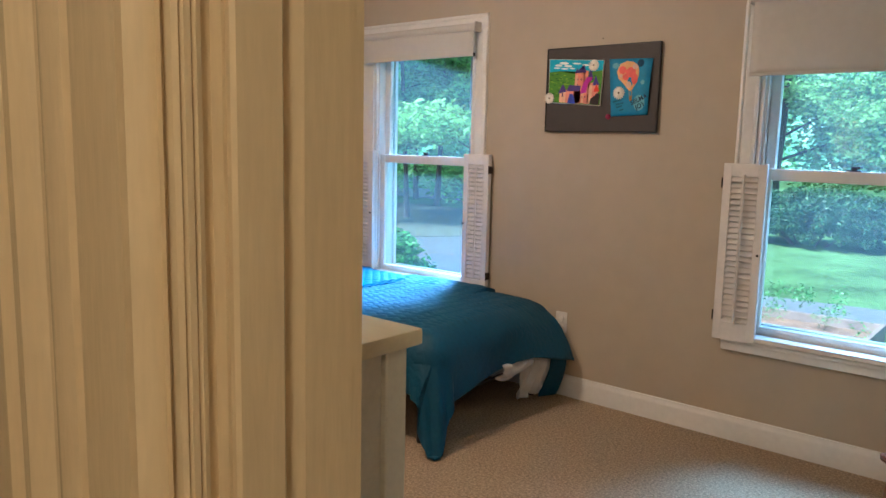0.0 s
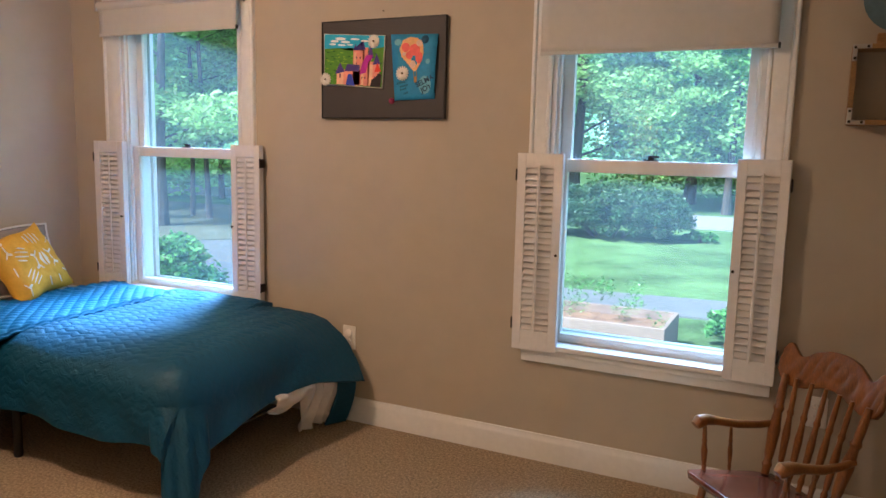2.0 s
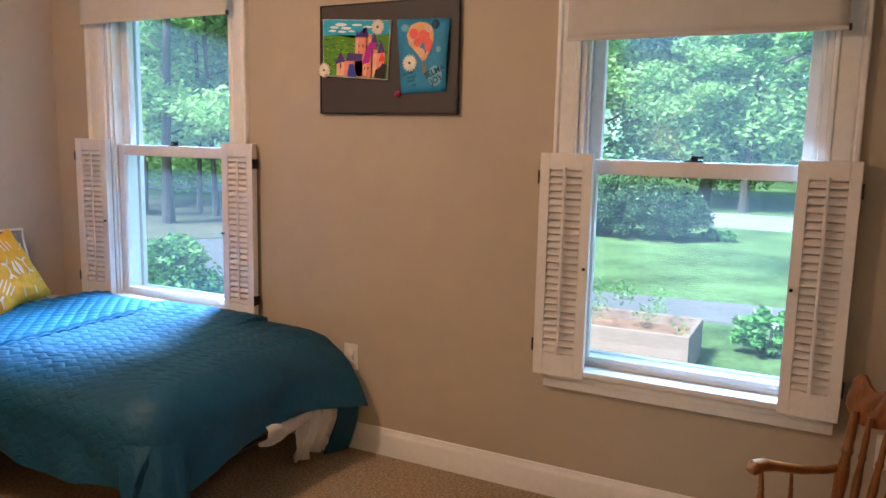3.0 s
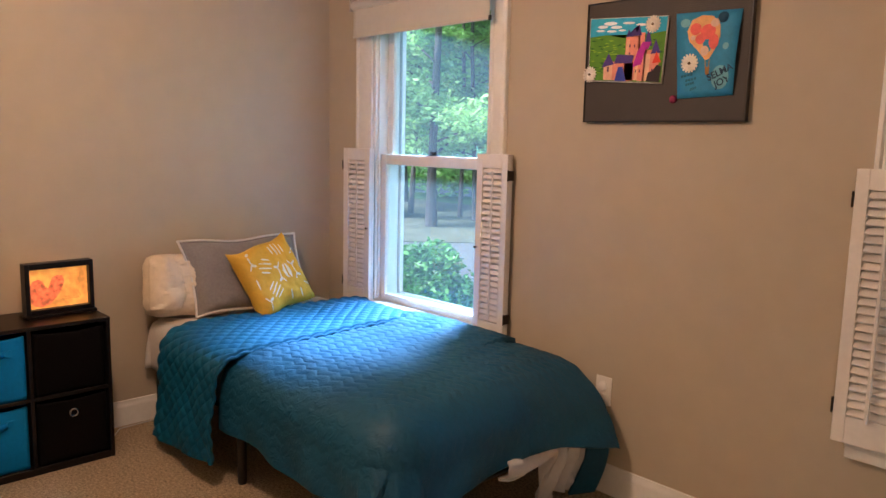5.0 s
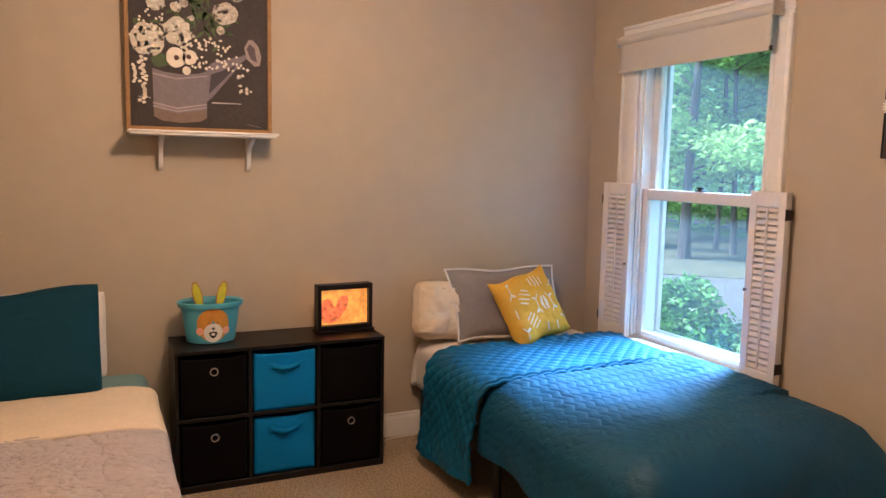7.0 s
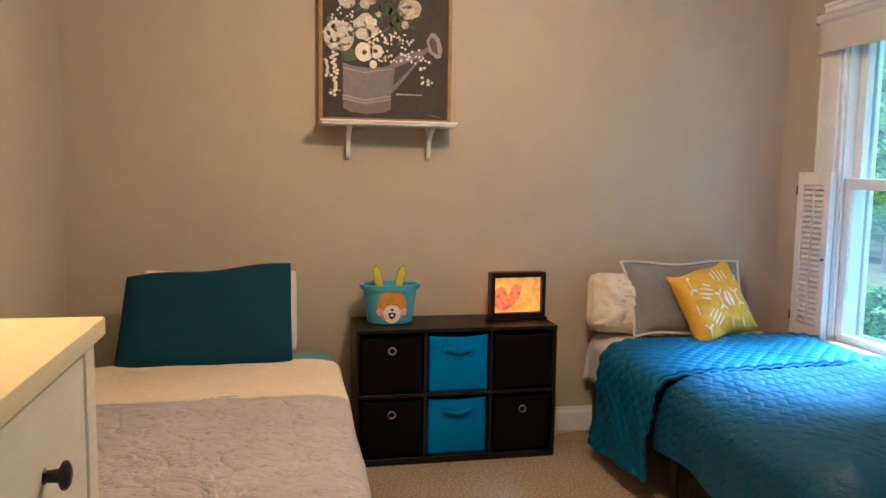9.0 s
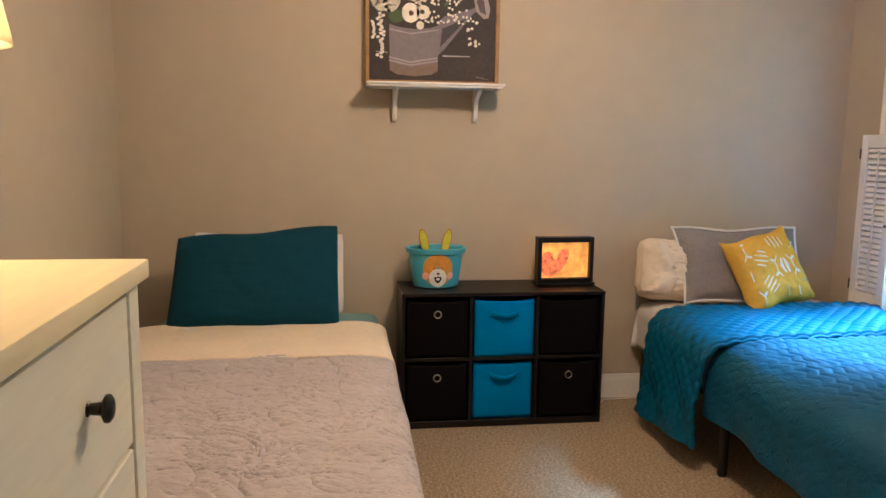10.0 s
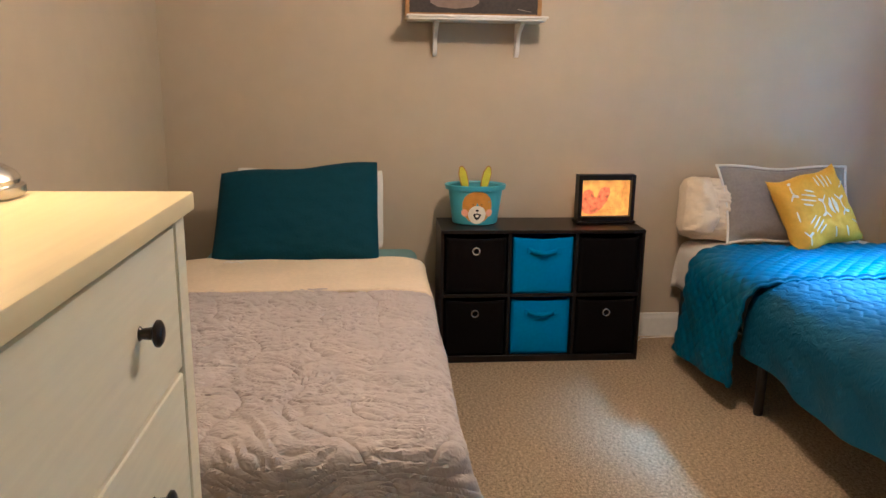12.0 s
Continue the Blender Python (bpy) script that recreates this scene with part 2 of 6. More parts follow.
def tube(bm, pts, radii, seg=8):
    rings = []
    for i, c in enumerate(pts):
        c = Vector(c)
        d = Vector(pts[min(i + 1, len(pts) - 1)]) - Vector(pts[max(i - 1, 0)])
        t = d.to_track_quat("Z", "Y").to_matrix()
        r = radii[i] if isinstance(radii, (list, tuple)) else radii
        rings.append([bm.verts.new(c + t @ Vector((r * math.cos(a), r * math.sin(a), 0))) for a in (2 * math.pi * k / seg for k in range(seg))])
    for a, b in zip(rings, rings[1:]):
        for i in range(seg):
            bm.faces.new((a[i], a[(i + 1) % seg], b[(i + 1) % seg], b[i]))
    bm.faces.new(rings[0][::-1]), bm.faces.new(rings[-1])


def prism(bm, pts, depth, m=None):
    """A flat outline in x, z, given a thickness along y (from 0 to depth)."""
    a = [bm.verts.new((x, 0, z)) for x, z in pts]
    b = [bm.verts.new((x, depth, z)) for x, z in pts]
    n = len(pts)
    bm.faces.new(a), bm.faces.new(b[::-1])
    for i in range(n):
        bm.faces.new((a[(i + 1) % n], a[i], b[i], b[(i + 1) % n]))
    bmesh.ops.recalc_face_normals(bm, faces=bm.faces)
    if m is not None:
        bmesh.ops.transform(bm, matrix=m, verts=a + b)
    return a + b


def surface(nu, nv, f):
    """A grid of nu by nv squares, bent by f(u, v) with u, v from 0 to 1."""
    bm = bmesh.new()
    g = [[bm.verts.new(f(i / nu, j / nv)) for j in range(nv + 1)] for i in range(nu + 1)]
    for i in range(nu):
        for j in range(nv):
            bm.faces.new((g[i][j], g[i + 1][j], g[i + 1][j + 1], g[i][j + 1]))
    return bm


def sheet_part(name, nu, nv, f, material, parent, thick=0.008, label=""):
    ob = part(name, surface(nu, nv, f), material, parent, label)
    s = ob.modifiers.new("thickness", "SOLIDIFY")
    s.thickness, s.offset = thick, 0
    for p in ob.data.polygons:
        p.use_smooth = True
    return ob

# ---- the room ----
X0, X1, Y0, Y1, ZC = -3.565, 2.1, 0.31, 3.80, 2.44
YD, YH = 0.685, 0.52          # room face and hall face of the door wall
DOOR_L, DOOR_R = -0.032, 0.80
WIN = {"window_1": (-3.17, -2.335), "window_2": (-0.70, 0.10)}
WZ0, WZ1 = 0.525, 2.03


def structure(ob, label, category="wall"):
    return tagged(ob, label, category, kind="structure")


def wall(name, boxes, label, material=WALL, category="wall"):
    bm = bmesh.new()
    for a, b in boxes:
        box(bm, a, b)
    return structure(part(name, bm, material, None), label, category)


wall("floor", [((X0 - 0.15, -1.4, -0.12), (X1 + 0.1, Y1 + 0.02, 0.0))], "beige looped pile wall-to-wall carpet", CARPET, "floor")
wall("ceiling", [((X0 - 0.15, -1.4, ZC), (X1 + 0.1, Y1 + 0.28, ZC + 0.12))], "plain white painted ceiling", CEIL, "ceiling")
wall("wall_west", [((X0 - 0.15, Y0 - 0.15, -0.1), (X0, Y1 + 0.28, ZC))], "plain greige painted wall behind the two beds")
wall("wall_east", [((X1, -1.4, 0), (X1 + 0.1, Y1 + 0.02, ZC))], "plain greige painted end wall")
wall("wall_south", [((X0, Y0 - 0.15, 0), (-1.3, Y0, ZC)), ((-1.3, Y0 - 0.15, 0), (-1.15, YD, ZC))], "plain greige painted wall beside the grey bed")
wall("wall_door", [((-1.15, YH, 0), (DOOR_L - 0.018, YD, ZC)), ((DOOR_R + 0.018, YH, 0), (X1, YD, ZC)),
                   ((DOOR_L - 0.018, YH, 2.055), (DOOR_R + 0.018, YD, ZC))], "greige painted wall with the doorway to the hall")
wall("wall_hall", [((-1.3, -1.4, 0), (-1.15, YH - 0.37, ZC)), ((-1.15, -1.4, 0), (X1, -1.3, ZC))], "plain greige painted hall walls")
(l1, r1), (l2, r2) = WIN["window_1"], WIN["window_2"]
for nm, ya, yb, mt, lab in (("wall_north", Y1, Y1 + 0.13, WALL, "greige painted wall with two tall windows"),
                            ("wall_outside", Y1 + 0.13, Y1 + 0.25, BRICK, "red-brown brick outside face of the house")):
    o = 0.035 if ya > Y1 else 0.0
    wall(nm, [((X0, ya, -0.7 if o else 0), (l1 - o, yb, ZC)), ((r1 + o, ya, -0.7 if o else 0), (l2 - o, yb, ZC)), ((r2 + o, ya, -0.7 if o else 0), (X1, yb, ZC)),
              ((l1 - o, ya, -0.7 if o else 0), (r1 + o, yb, WZ0 - o)), ((l2 - o, ya, -0.7 if o else 0), (r2 + o, yb, WZ0 - o)),
              ((l1 - o, ya, WZ1), (r1 + o, yb, ZC)), ((l2 - o, ya, WZ1), (r2 + o, yb, ZC))], lab, mt)


def skirting(name, a, b, way):
    """A skirting board with a bead on top; way: the unit step away from the wall."""
    bm = bmesh.new()
    (xa, ya), (xb, yb) = a, b
    d = Vector((xb - xa, yb - ya, 0))
    n = Vector((*way, 0))
    prof = [(0, 0), (0.015, 0), (0.015, 0.088), (0.012, 0.098), (0.008, 0.104), (0.006, 0.118), (0, 0.12)]
    lo = [bm.verts.new(Vector((xa, ya, 0)) + n * p + Vector((0, 0, z))) for p, z in prof]
    hi = [bm.verts.new(Vector((xb, yb, 0)) + n * p + Vector((0, 0, z))) for p, z in prof]
    for i in range(len(prof)):
        j = (i + 1) % len(prof)
        bm.faces.new((lo[i], lo[j], hi[j], hi[i]))
    bm.faces.new(lo), bm.faces.new(hi)
    bmesh.ops.recalc_face_normals(bm, faces=bm.faces)
    return structure(part(name, bm, TRIM), "white painted skirting board along the carpet", "baseboard")


skirting("baseboard_north", (X0 + 0.016, Y1), (X1, Y1), (0, -1))
skirting("baseboard_west", (X0, Y0), (X0, Y1), (1, 0))
skirting("baseboard_south", (X0 + 0.016, Y0), (-1.3, Y0), (0, 1))
skirting("baseboard_east", (X1, YD), (X1, Y1 - 0.016), (-1, 0))
skirting("baseboard_door_wall", (DOOR_R + 0.12, YD), (X1 - 0.016, YD), (0, 1))


def casing_strip(bm, m, length, w=0.085, t=0.02):
    """A moulded casing strip: width along x from 0 (the opening) to w, thickness along -y, length along z, then moved by m."""
    prof = [(0, 0), (0, -0.010), (0.006, -0.013), (0.014, -0.013), (0.018, -0.009), (0.026, -0.010), (0.040, -0.013), (w - 0.026, -0.015), (w - 0.020, -0.012),
            (w - 0.014, -0.02), (w - 0.004, -0.02), (w, -0.016), (w, 0)]
    k = t / 0.02
    lo = [bm.verts.new(m @ Vector((x, y * k, 0))) for x, y in prof]
    hi = [bm.verts.new(m @ Vector((x, y * k, length))) for x, y in prof]
    n = len(prof)
    for i in range(n):
        bm.faces.new((lo[i], lo[(i + 1) % n], hi[(i + 1) % n], hi[i]))
    bm.faces.new(lo), bm.faces.new(hi)
    bmesh.ops.recalc_face_normals(bm, faces=bm.faces)


# the doorway: lining, stops and moulded casings, seen edge on as the walk passes
door = structure(thing("door_1", "cream gloss painted door frame with moulded casing, no leaf in view", "door frame"), "cream gloss painted door frame with moulded casing", "door frame")
def extrude(bm, prof, z0, z1):
    lo = [bm.verts.new((x, y, z0)) for x, y in prof]
    hi = [bm.verts.new((x, y, z1)) for x, y in prof]
    for i in range(len(prof)):
        j = (i + 1) % len(prof)
        bm.faces.new((lo[i], lo[j], hi[j], hi[i]))
    bm.faces.new(lo), bm.faces.new(hi)
    bmesh.ops.recalc_face_normals(bm, faces=bm.faces)


# the lining, with a quirk and two beads along its hall side
BEADS = [(0.002, 0.0), (-0.006, 0.001), (-0.006, 0.006), (0.001, 0.008), (0.003, 0.012), (-0.001, 0.014), (0.003, 0.016), (0.003, 0.021), (-0.001, 0.023),
         (0.003, 0.025), (0.002, 0.029), (-0.009, 0.032), (-0.009, 0.043), (0.0, 0.046)]
bm = bmesh.new()
for edge, s in ((DOOR_L, 1), (DOOR_R, -1)):
    extrude(bm, [(edge - s * 0.018, YH - 0.002)] + [(edge + s * p, YH - 0.002 + q) for p, q in BEADS] + [(edge, 0.614), (edge - s * 0.010, 0.617), (edge - s * 0.014, 0.624), (edge - s * 0.010, 0.631), (edge, 0.636), (edge, YD + 0.002), (edge - s * 0.018, YD + 0.002)], 0, 2.037)
box(bm, (DOOR_L - 0.018, YH - 0.002, 2.037), (DOOR_R + 0.018, YD + 0.002, 2.055), 0.002)
part("lining", bm, DOORTRIM, door)
for a, b in (((DOOR_L, 0.565, 0), (DOOR_L + 0.011, 0.610, 2.026)), ((DOOR_R - 0.011, 0.565, 0), (DOOR_R, 0.610, 2.026)), ((DOOR_L, 0.565, 2.026), (DOOR_R, 0.610, 2.037))):
    one_box("door_stop", a, b, DOORTRIM, door, 0.003)
HALLP = [(0, 0), (0, 0.004), (0.004, 0.012), (0.010, 0.017), (0.012, 0.004), (0.017, 0.004), (0.018, 0.018), (0.050, 0.020), (0.084, 0.018), (0.086, 0.012), (0.093, 0.012), (0.095, 0.019),
         (0.112, 0.025), (0.130, 0.020), (0.134, 0.016), (0.146, 0.016), (0.152, 0.022), (0.165, 0.029), (0.185, 0.026), (0.190, 0.019), (0.198, 0.019), (0.203, 0.030), (0.300, 0.030), (0.305, 0.024), (0.305, 0)]
FLIP = Matrix.Diagonal((-1, 1, 1, 1))
for nm, y, back in (("hall_casing", YH - 0.002, False), ("room_casing", YD + 0.002, True)):
    bm = bmesh.new()
    turn = Matrix.Diagonal((1, -1, 1, 1)) if back else Matrix.Identity(4)
    if not back:
        # the hall side is built up wider: a flat, deep quirks and a back band
        for edge, s in ((DOOR_L - 0.004, -1), (DOOR_R + 0.004, 1)):
            extrude(bm, [(edge + s * p, y - q) for p, q in HALLP], 0, 2.15)
        box(bm, (DOOR_L - 0.004, y - 0.024, 2.041), (DOOR_R + 0.004, y, 2.15), 0.004)
        part(nm, bm, DOORTRIM, door)
        continue
    casing_strip(bm, Matrix.Translation((DOOR_L - 0.004, y, 0)) @ turn @ FLIP, 2.04, 0.085, 0.030)
    casing_strip(bm, Matrix.Translation((DOOR_R + 0.004, y, 0)) @ turn, 2.04, 0.085, 0.030)
    casing_strip(bm, Matrix.Translation((DOOR_L - 0.089, y, 2.041)) @ turn @ Matrix(((0, 0, 1, 0), (0, 1, 0, 0), (1, 0, 0, 0), (0, 0, 0, 1))), DOOR_R - DOOR_L + 0.178, 0.085, 0.030)
    part(nm, bm, DOORTRIM, door)


def window(name, l, r, cl, cr, label):
    """A double-hung window in its casing; cl, cr: outer edges of the casing."""
    w = structure(thing(name, label, "window"), label, "window")
    bm = bmesh.new()
    wl, wr = l - cl, cr - r
    casing_strip(bm, Matrix.Translation((l, Y1, WZ0)) @ FLIP, WZ1 - WZ0, wl, 0.024)
    casing_strip(bm, Matrix.Translation((r, Y1, WZ0)), WZ1 - WZ0, wr, 0.024)
    casing_strip(bm, Matrix.Translation((cl, Y1, WZ1)) @ Matrix(((0, 0, 1, 0), (0, 1, 0, 0), (1, 0, 0, 0), (0, 0, 0, 1))), cr - cl, 0.10, 0.024)
    part("casing", bm, TRIM, w)
    bm = bmesh.new()
    box(bm, (cl, Y1 - 0.024, 0.442), (cr, Y1 - 0.001, WZ0 - 0.022), 0.004, 2)
    box(bm, (cl, Y1 - 0.031, 0.478), (cr, Y1 - 0.024, 0.500), 0.003, 2)
    part("apron", bm, TRIM, w)
    one_box("window_sill", (cl - 0.006, Y1 - 0.045, WZ0 - 0.022), (cr + 0.006, Y1 + 0.045, WZ0 + 0.002), TRIM, w, 0.006, seg=3)
    bm = bmesh.new()
    for a, b in (((l, Y1 + 0.001, WZ0), (l + 0.02, Y1 + 0.16, WZ1)), ((r - 0.02, Y1 + 0.001, WZ0), (r, Y1 + 0.16, WZ1)),
                 ((l + 0.02, Y1 + 0.001, WZ1 - 0.02), (r - 0.02, Y1 + 0.16, WZ1)), ((l + 0.02, Y1 + 0.046, WZ0), (r - 0.02, Y1 + 0.17, WZ0 + 0.018)),
                 ((l + 0.02, Y1 + 0.016, WZ0 + 0.02), (l + 0.032, Y1 + 0.030, WZ1 - 0.02)), ((r - 0.032, Y1 + 0.016, WZ0 + 0.02), (r - 0.02, Y1 + 0.030, WZ1 - 0.02))):
        box(bm, a, b, 0.0015)
    part("window_frame", bm, TRIM, w)
    for sash, y, z0, z1, bot, top in (("lower_sash", Y1 + 0.036, WZ0 + 0.019, 1.303, 0.021, 0.054), ("upper_sash", Y1 + 0.080, 1.252, WZ1 - 0.02, 0.045, 0.045)):
        bm = bmesh.new()
        a, b = l + 0.021, r - 0.021
        st = 0.045
        box(bm, (a, y, z0), (a + st, y + 0.034, z1), 0.003)
        box(bm, (b - st, y, z0), (b, y + 0.034, z1), 0.003)
        box(bm, (a + st, y + 0.001, z0), (b - st, y + 0.033, z0 + bot), 0.003)
        box(bm, (a + st, y + 0.001, z1 - top), (b - st, y + 0.033, z1), 0.003)
        s = part(sash, bm, TRIM, w)
        g = one_box("pane", (a + st - 0.002, y + 0.016, z0 + bot - 0.002), (b - st + 0.002, y + 0.019, z1 - top + 0.002), GLASS, s)
        g.visible_shadow = False
    c = (l + r) / 2
    bm = bmesh.new()
    box(bm, (c - 0.030, Y1 + 0.040, 1.303), (c + 0.030, Y1 + 0.066, 1.309), 0.002)
    turned(bm, (c, Y1 + 0.053, 1.308), (c, Y1 + 0.053, 1.322), [(0, 0.014), (0.6, 0.014), (1, 0.009)], 12)
    box(bm, (c - 0.008, Y1 + 0.030, 1.316), (c + 0.034, Y1 + 0.042, 1.324), 0.002)
    part("sash_lock", bm, DARKP, w, "dark bronze sash lock")
    # storm frame outside
    bm = bmesh.new()
    for a, b in (((l, Y1 + 0.175, WZ0), (l + 0.025, Y1 + 0.20, WZ1)), ((r - 0.025, Y1 + 0.175, WZ0), (r, Y1 + 0.20, WZ1)), ((l + 0.025, Y1 + 0.176, WZ0), (r - 0.025, Y1 + 0.199, WZ0 + 0.025))):
        box(bm, a, b, 0.002)
    part("storm_frame", bm, TRIM, w)
    return w


window("window_1", l1, r1, -3.29, -2.235, "white painted double-hung window with a dark sash lock, by the blue bed")
window("window_2", l2, r2, -0.785, 0.197, "white painted double-hung window looking on the lawn and hedge")
one_box("outside_ledge", (X0, Y1 + 0.251, 0.46), (X1, Y1 + 0.29, WZ0 - 0.036), BRICK, None, 0.004)
structure(bpy.data.objects["outside_ledge"], "brick ledge outside under the windows", "ledge")


def blind(cl, cr, zb, label):
    b = thing("roller_blind", label, "blind", ((cl + cr) / 2, Y1 - 0.055, 2.05))
    h = (cr - cl) / 2
    bm = bmesh.new()
    rod(bm, (-h, 0, 0), (h, 0, 0), 0.024, 20)
    part("roller", bm, BLIND, b)
    n = 24
    sheet_part("fabric", n, 10, lambda u, v: Vector((-h + 0.012 + u * (2 * h - 0.024), -0.012 + 0.003 * math.sin(u * 9), -0.018 - v * (2.05 - 0.018 - zb))), BLIND, b, 0.0012)
    one_box("bottom_bar", (-h + 0.010, -0.016, zb - 2.05 - 0.006), (h - 0.010, -0.008, zb - 2.05 + 0.008), BLIND, b, 0.002)
    for s in (-1, 1):
        one_box("bracket", (s * (h + 0.004) - 0.004, -0.026, -0.028), (s * (h + 0.004) + 0.004, 0.031, 0.028), GALV, b, 0.001)
    one_box("end_cap", (h - 0.012, -0.019, zb - 2.05 - 0.008), (h - 0.004, -0.005, zb - 2.05 + 0.012), DARKP, b, 0.001, "small black end cap")


blind(-3.265, -2.285, 1.893, "white roller blind pulled down a little over the narrow window")
blind(-0.745, 0.145, 1.715, "white roller blind pulled a third down over the window")


def louvre_panel(parent, w, h, rodded):
    """One shutter panel, from x 0 to w and z 0 to h, its front towards -y."""
    st, top, bot = 0.19 * w, 0.060, 0.085
    bm = bmesh.new()
    box(bm, (0, 0, 0), (st, 0.019, h), 0.0015)
    box(bm, (w - st, 0, 0), (w, 0.019, h), 0.0015)
    box(bm, (st, 0.0005, 0), (w - st, 0.0185, bot), 0.001)
    box(bm, (st, 0.0005, h - top), (w - st, 0.0185, h), 0.001)
    f = part("shutter_panel", bm, SHUTTER, parent)
    n = 26
    half, thick, angle = (0.0135, 0.0018, -42) if rodded else (0.0092, 0.0028, -24)
    me = None
    for i in range(n):
        z = bot + (i + 0.5) * (h - top - bot) / n
        if me is None:
            bm = bmesh.new()
            box(bm, (st, -thick, -half), (w - st, thick, half), 0.0012)
            s = part("slat", bm, SHUTTER, f)
            me = s.data
        else:
            s = new("slat", me)
            s.parent = f
        s.location, s.rotation_euler = (0, 0.0095, z), (radians(angle), 0, 0)
    if not rodded:
        one_box("tilt_rod", (w / 2 - 0.004, -0.0005, bot + 0.01), (w / 2 + 0.004, 0.005, h - top - 0.01), SHUTTER, f, 0.001)
    return f


def shutter(name, x, z, w, h, tilt, rodded, label, group):
    """A bifold shutter folded back against the casing; x: its outer edge."""
    t = thing(name, label, "shutter", (x, 0, z), 0, group)
    t.location.y = Y1 - 0.058
    t.rotation_euler = (0, 0, radians(tilt))
    s = 1 if w > 0 else -1
    off = 0 if s > 0 else w
    p = louvre_panel(t, abs(w), h, rodded)
    p.location = (off, 0, 0)
    bm = bmesh.new()
    for a, b in (((0.002, 0.0205, 0), (0.036, 0.0335, h)), ((abs(w) - 0.036, 0.0205, 0), (abs(w) - 0.002, 0.0335, h)), ((0.036, 0.021, 0), (abs(w) - 0.036, 0.033, 0.085)),
                 ((0.036, 0.021, h - 0.06), (abs(w) - 0.036, 0.033, h)), ((0.036, 0.030, 0.085), (abs(w) - 0.036, 0.032, h - 0.06))):
        box(bm, (a[0] + off, a[1], a[2]), (b[0] + off, b[1], b[2]), 0.001)
    part("rear_panel", bm, SHUTTER, t)
    if rodded:
        bm = bmesh.new()
        xm = off + abs(w) / 2
        box(bm, (xm - 0.005, -0.020, 0.08), (xm + 0.005, -0.010, h - 0.052), 0.002)
        box(bm, (xm - 0.004, -0.012, h - 0.055), (xm + 0.004, 0.004, h - 0.049), 0.001)
        part("tilt_rod", bm, SHUTTER, t)
    outer = 0 if s > 0 else w + abs(w)
    for zz in (0.09, h - 0.11):
        bm = bmesh.new()
        box(bm, (outer - 0.004 * s - 0.003, 0.000, zz), (outer - 0.004 * s + 0.003, 0.034, zz + 0.042), 0.001)
        rod(bm, (outer - 0.004 * s, -0.001, zz - 0.003), (outer - 0.004 * s, -0.001, zz + 0.045), 0.003, 8)
        part("hinge", bm, BRONZE, t, "dark bronze hinge")
    inner = w - 0.012 * s
    bm = bmesh.new()
    turned(bm, (inner, 0.0, h * 0.5), (inner, -0.016, h * 0.5), [(0, 0.003), (0.5, 0.003), (0.6, 0.006), (0.9, 0.006), (1, 0.003)], 10)
    part("shutter_knob", bm, BRONZE, t, "tiny bronze knob")
    return t


Z0S, HS = 0.492, 0.825
shutter("shutter", -3.350, Z0S + 0.012, 0.222, HS, 1, False, "white louvred bifold shutter folded back by the blue bed", "window shutters")
shutter("shutter", -2.172, Z0S + 0.008, -0.188, HS, -2, False, "white louvred bifold shutter folded back beside the picture board", "window shutters")
shutter("shutter", -0.817, Z0S + 0.006, 0.192, HS, 2, True, "white louvred bifold shutter with tilt rod, folded back", "window shutters")
shutter("shutter", 0.209, Z0S + 0.004, -0.180, HS, -4, True, "white louvred bifold shutter with tilt rod, near the rocking chair", "window shutters")

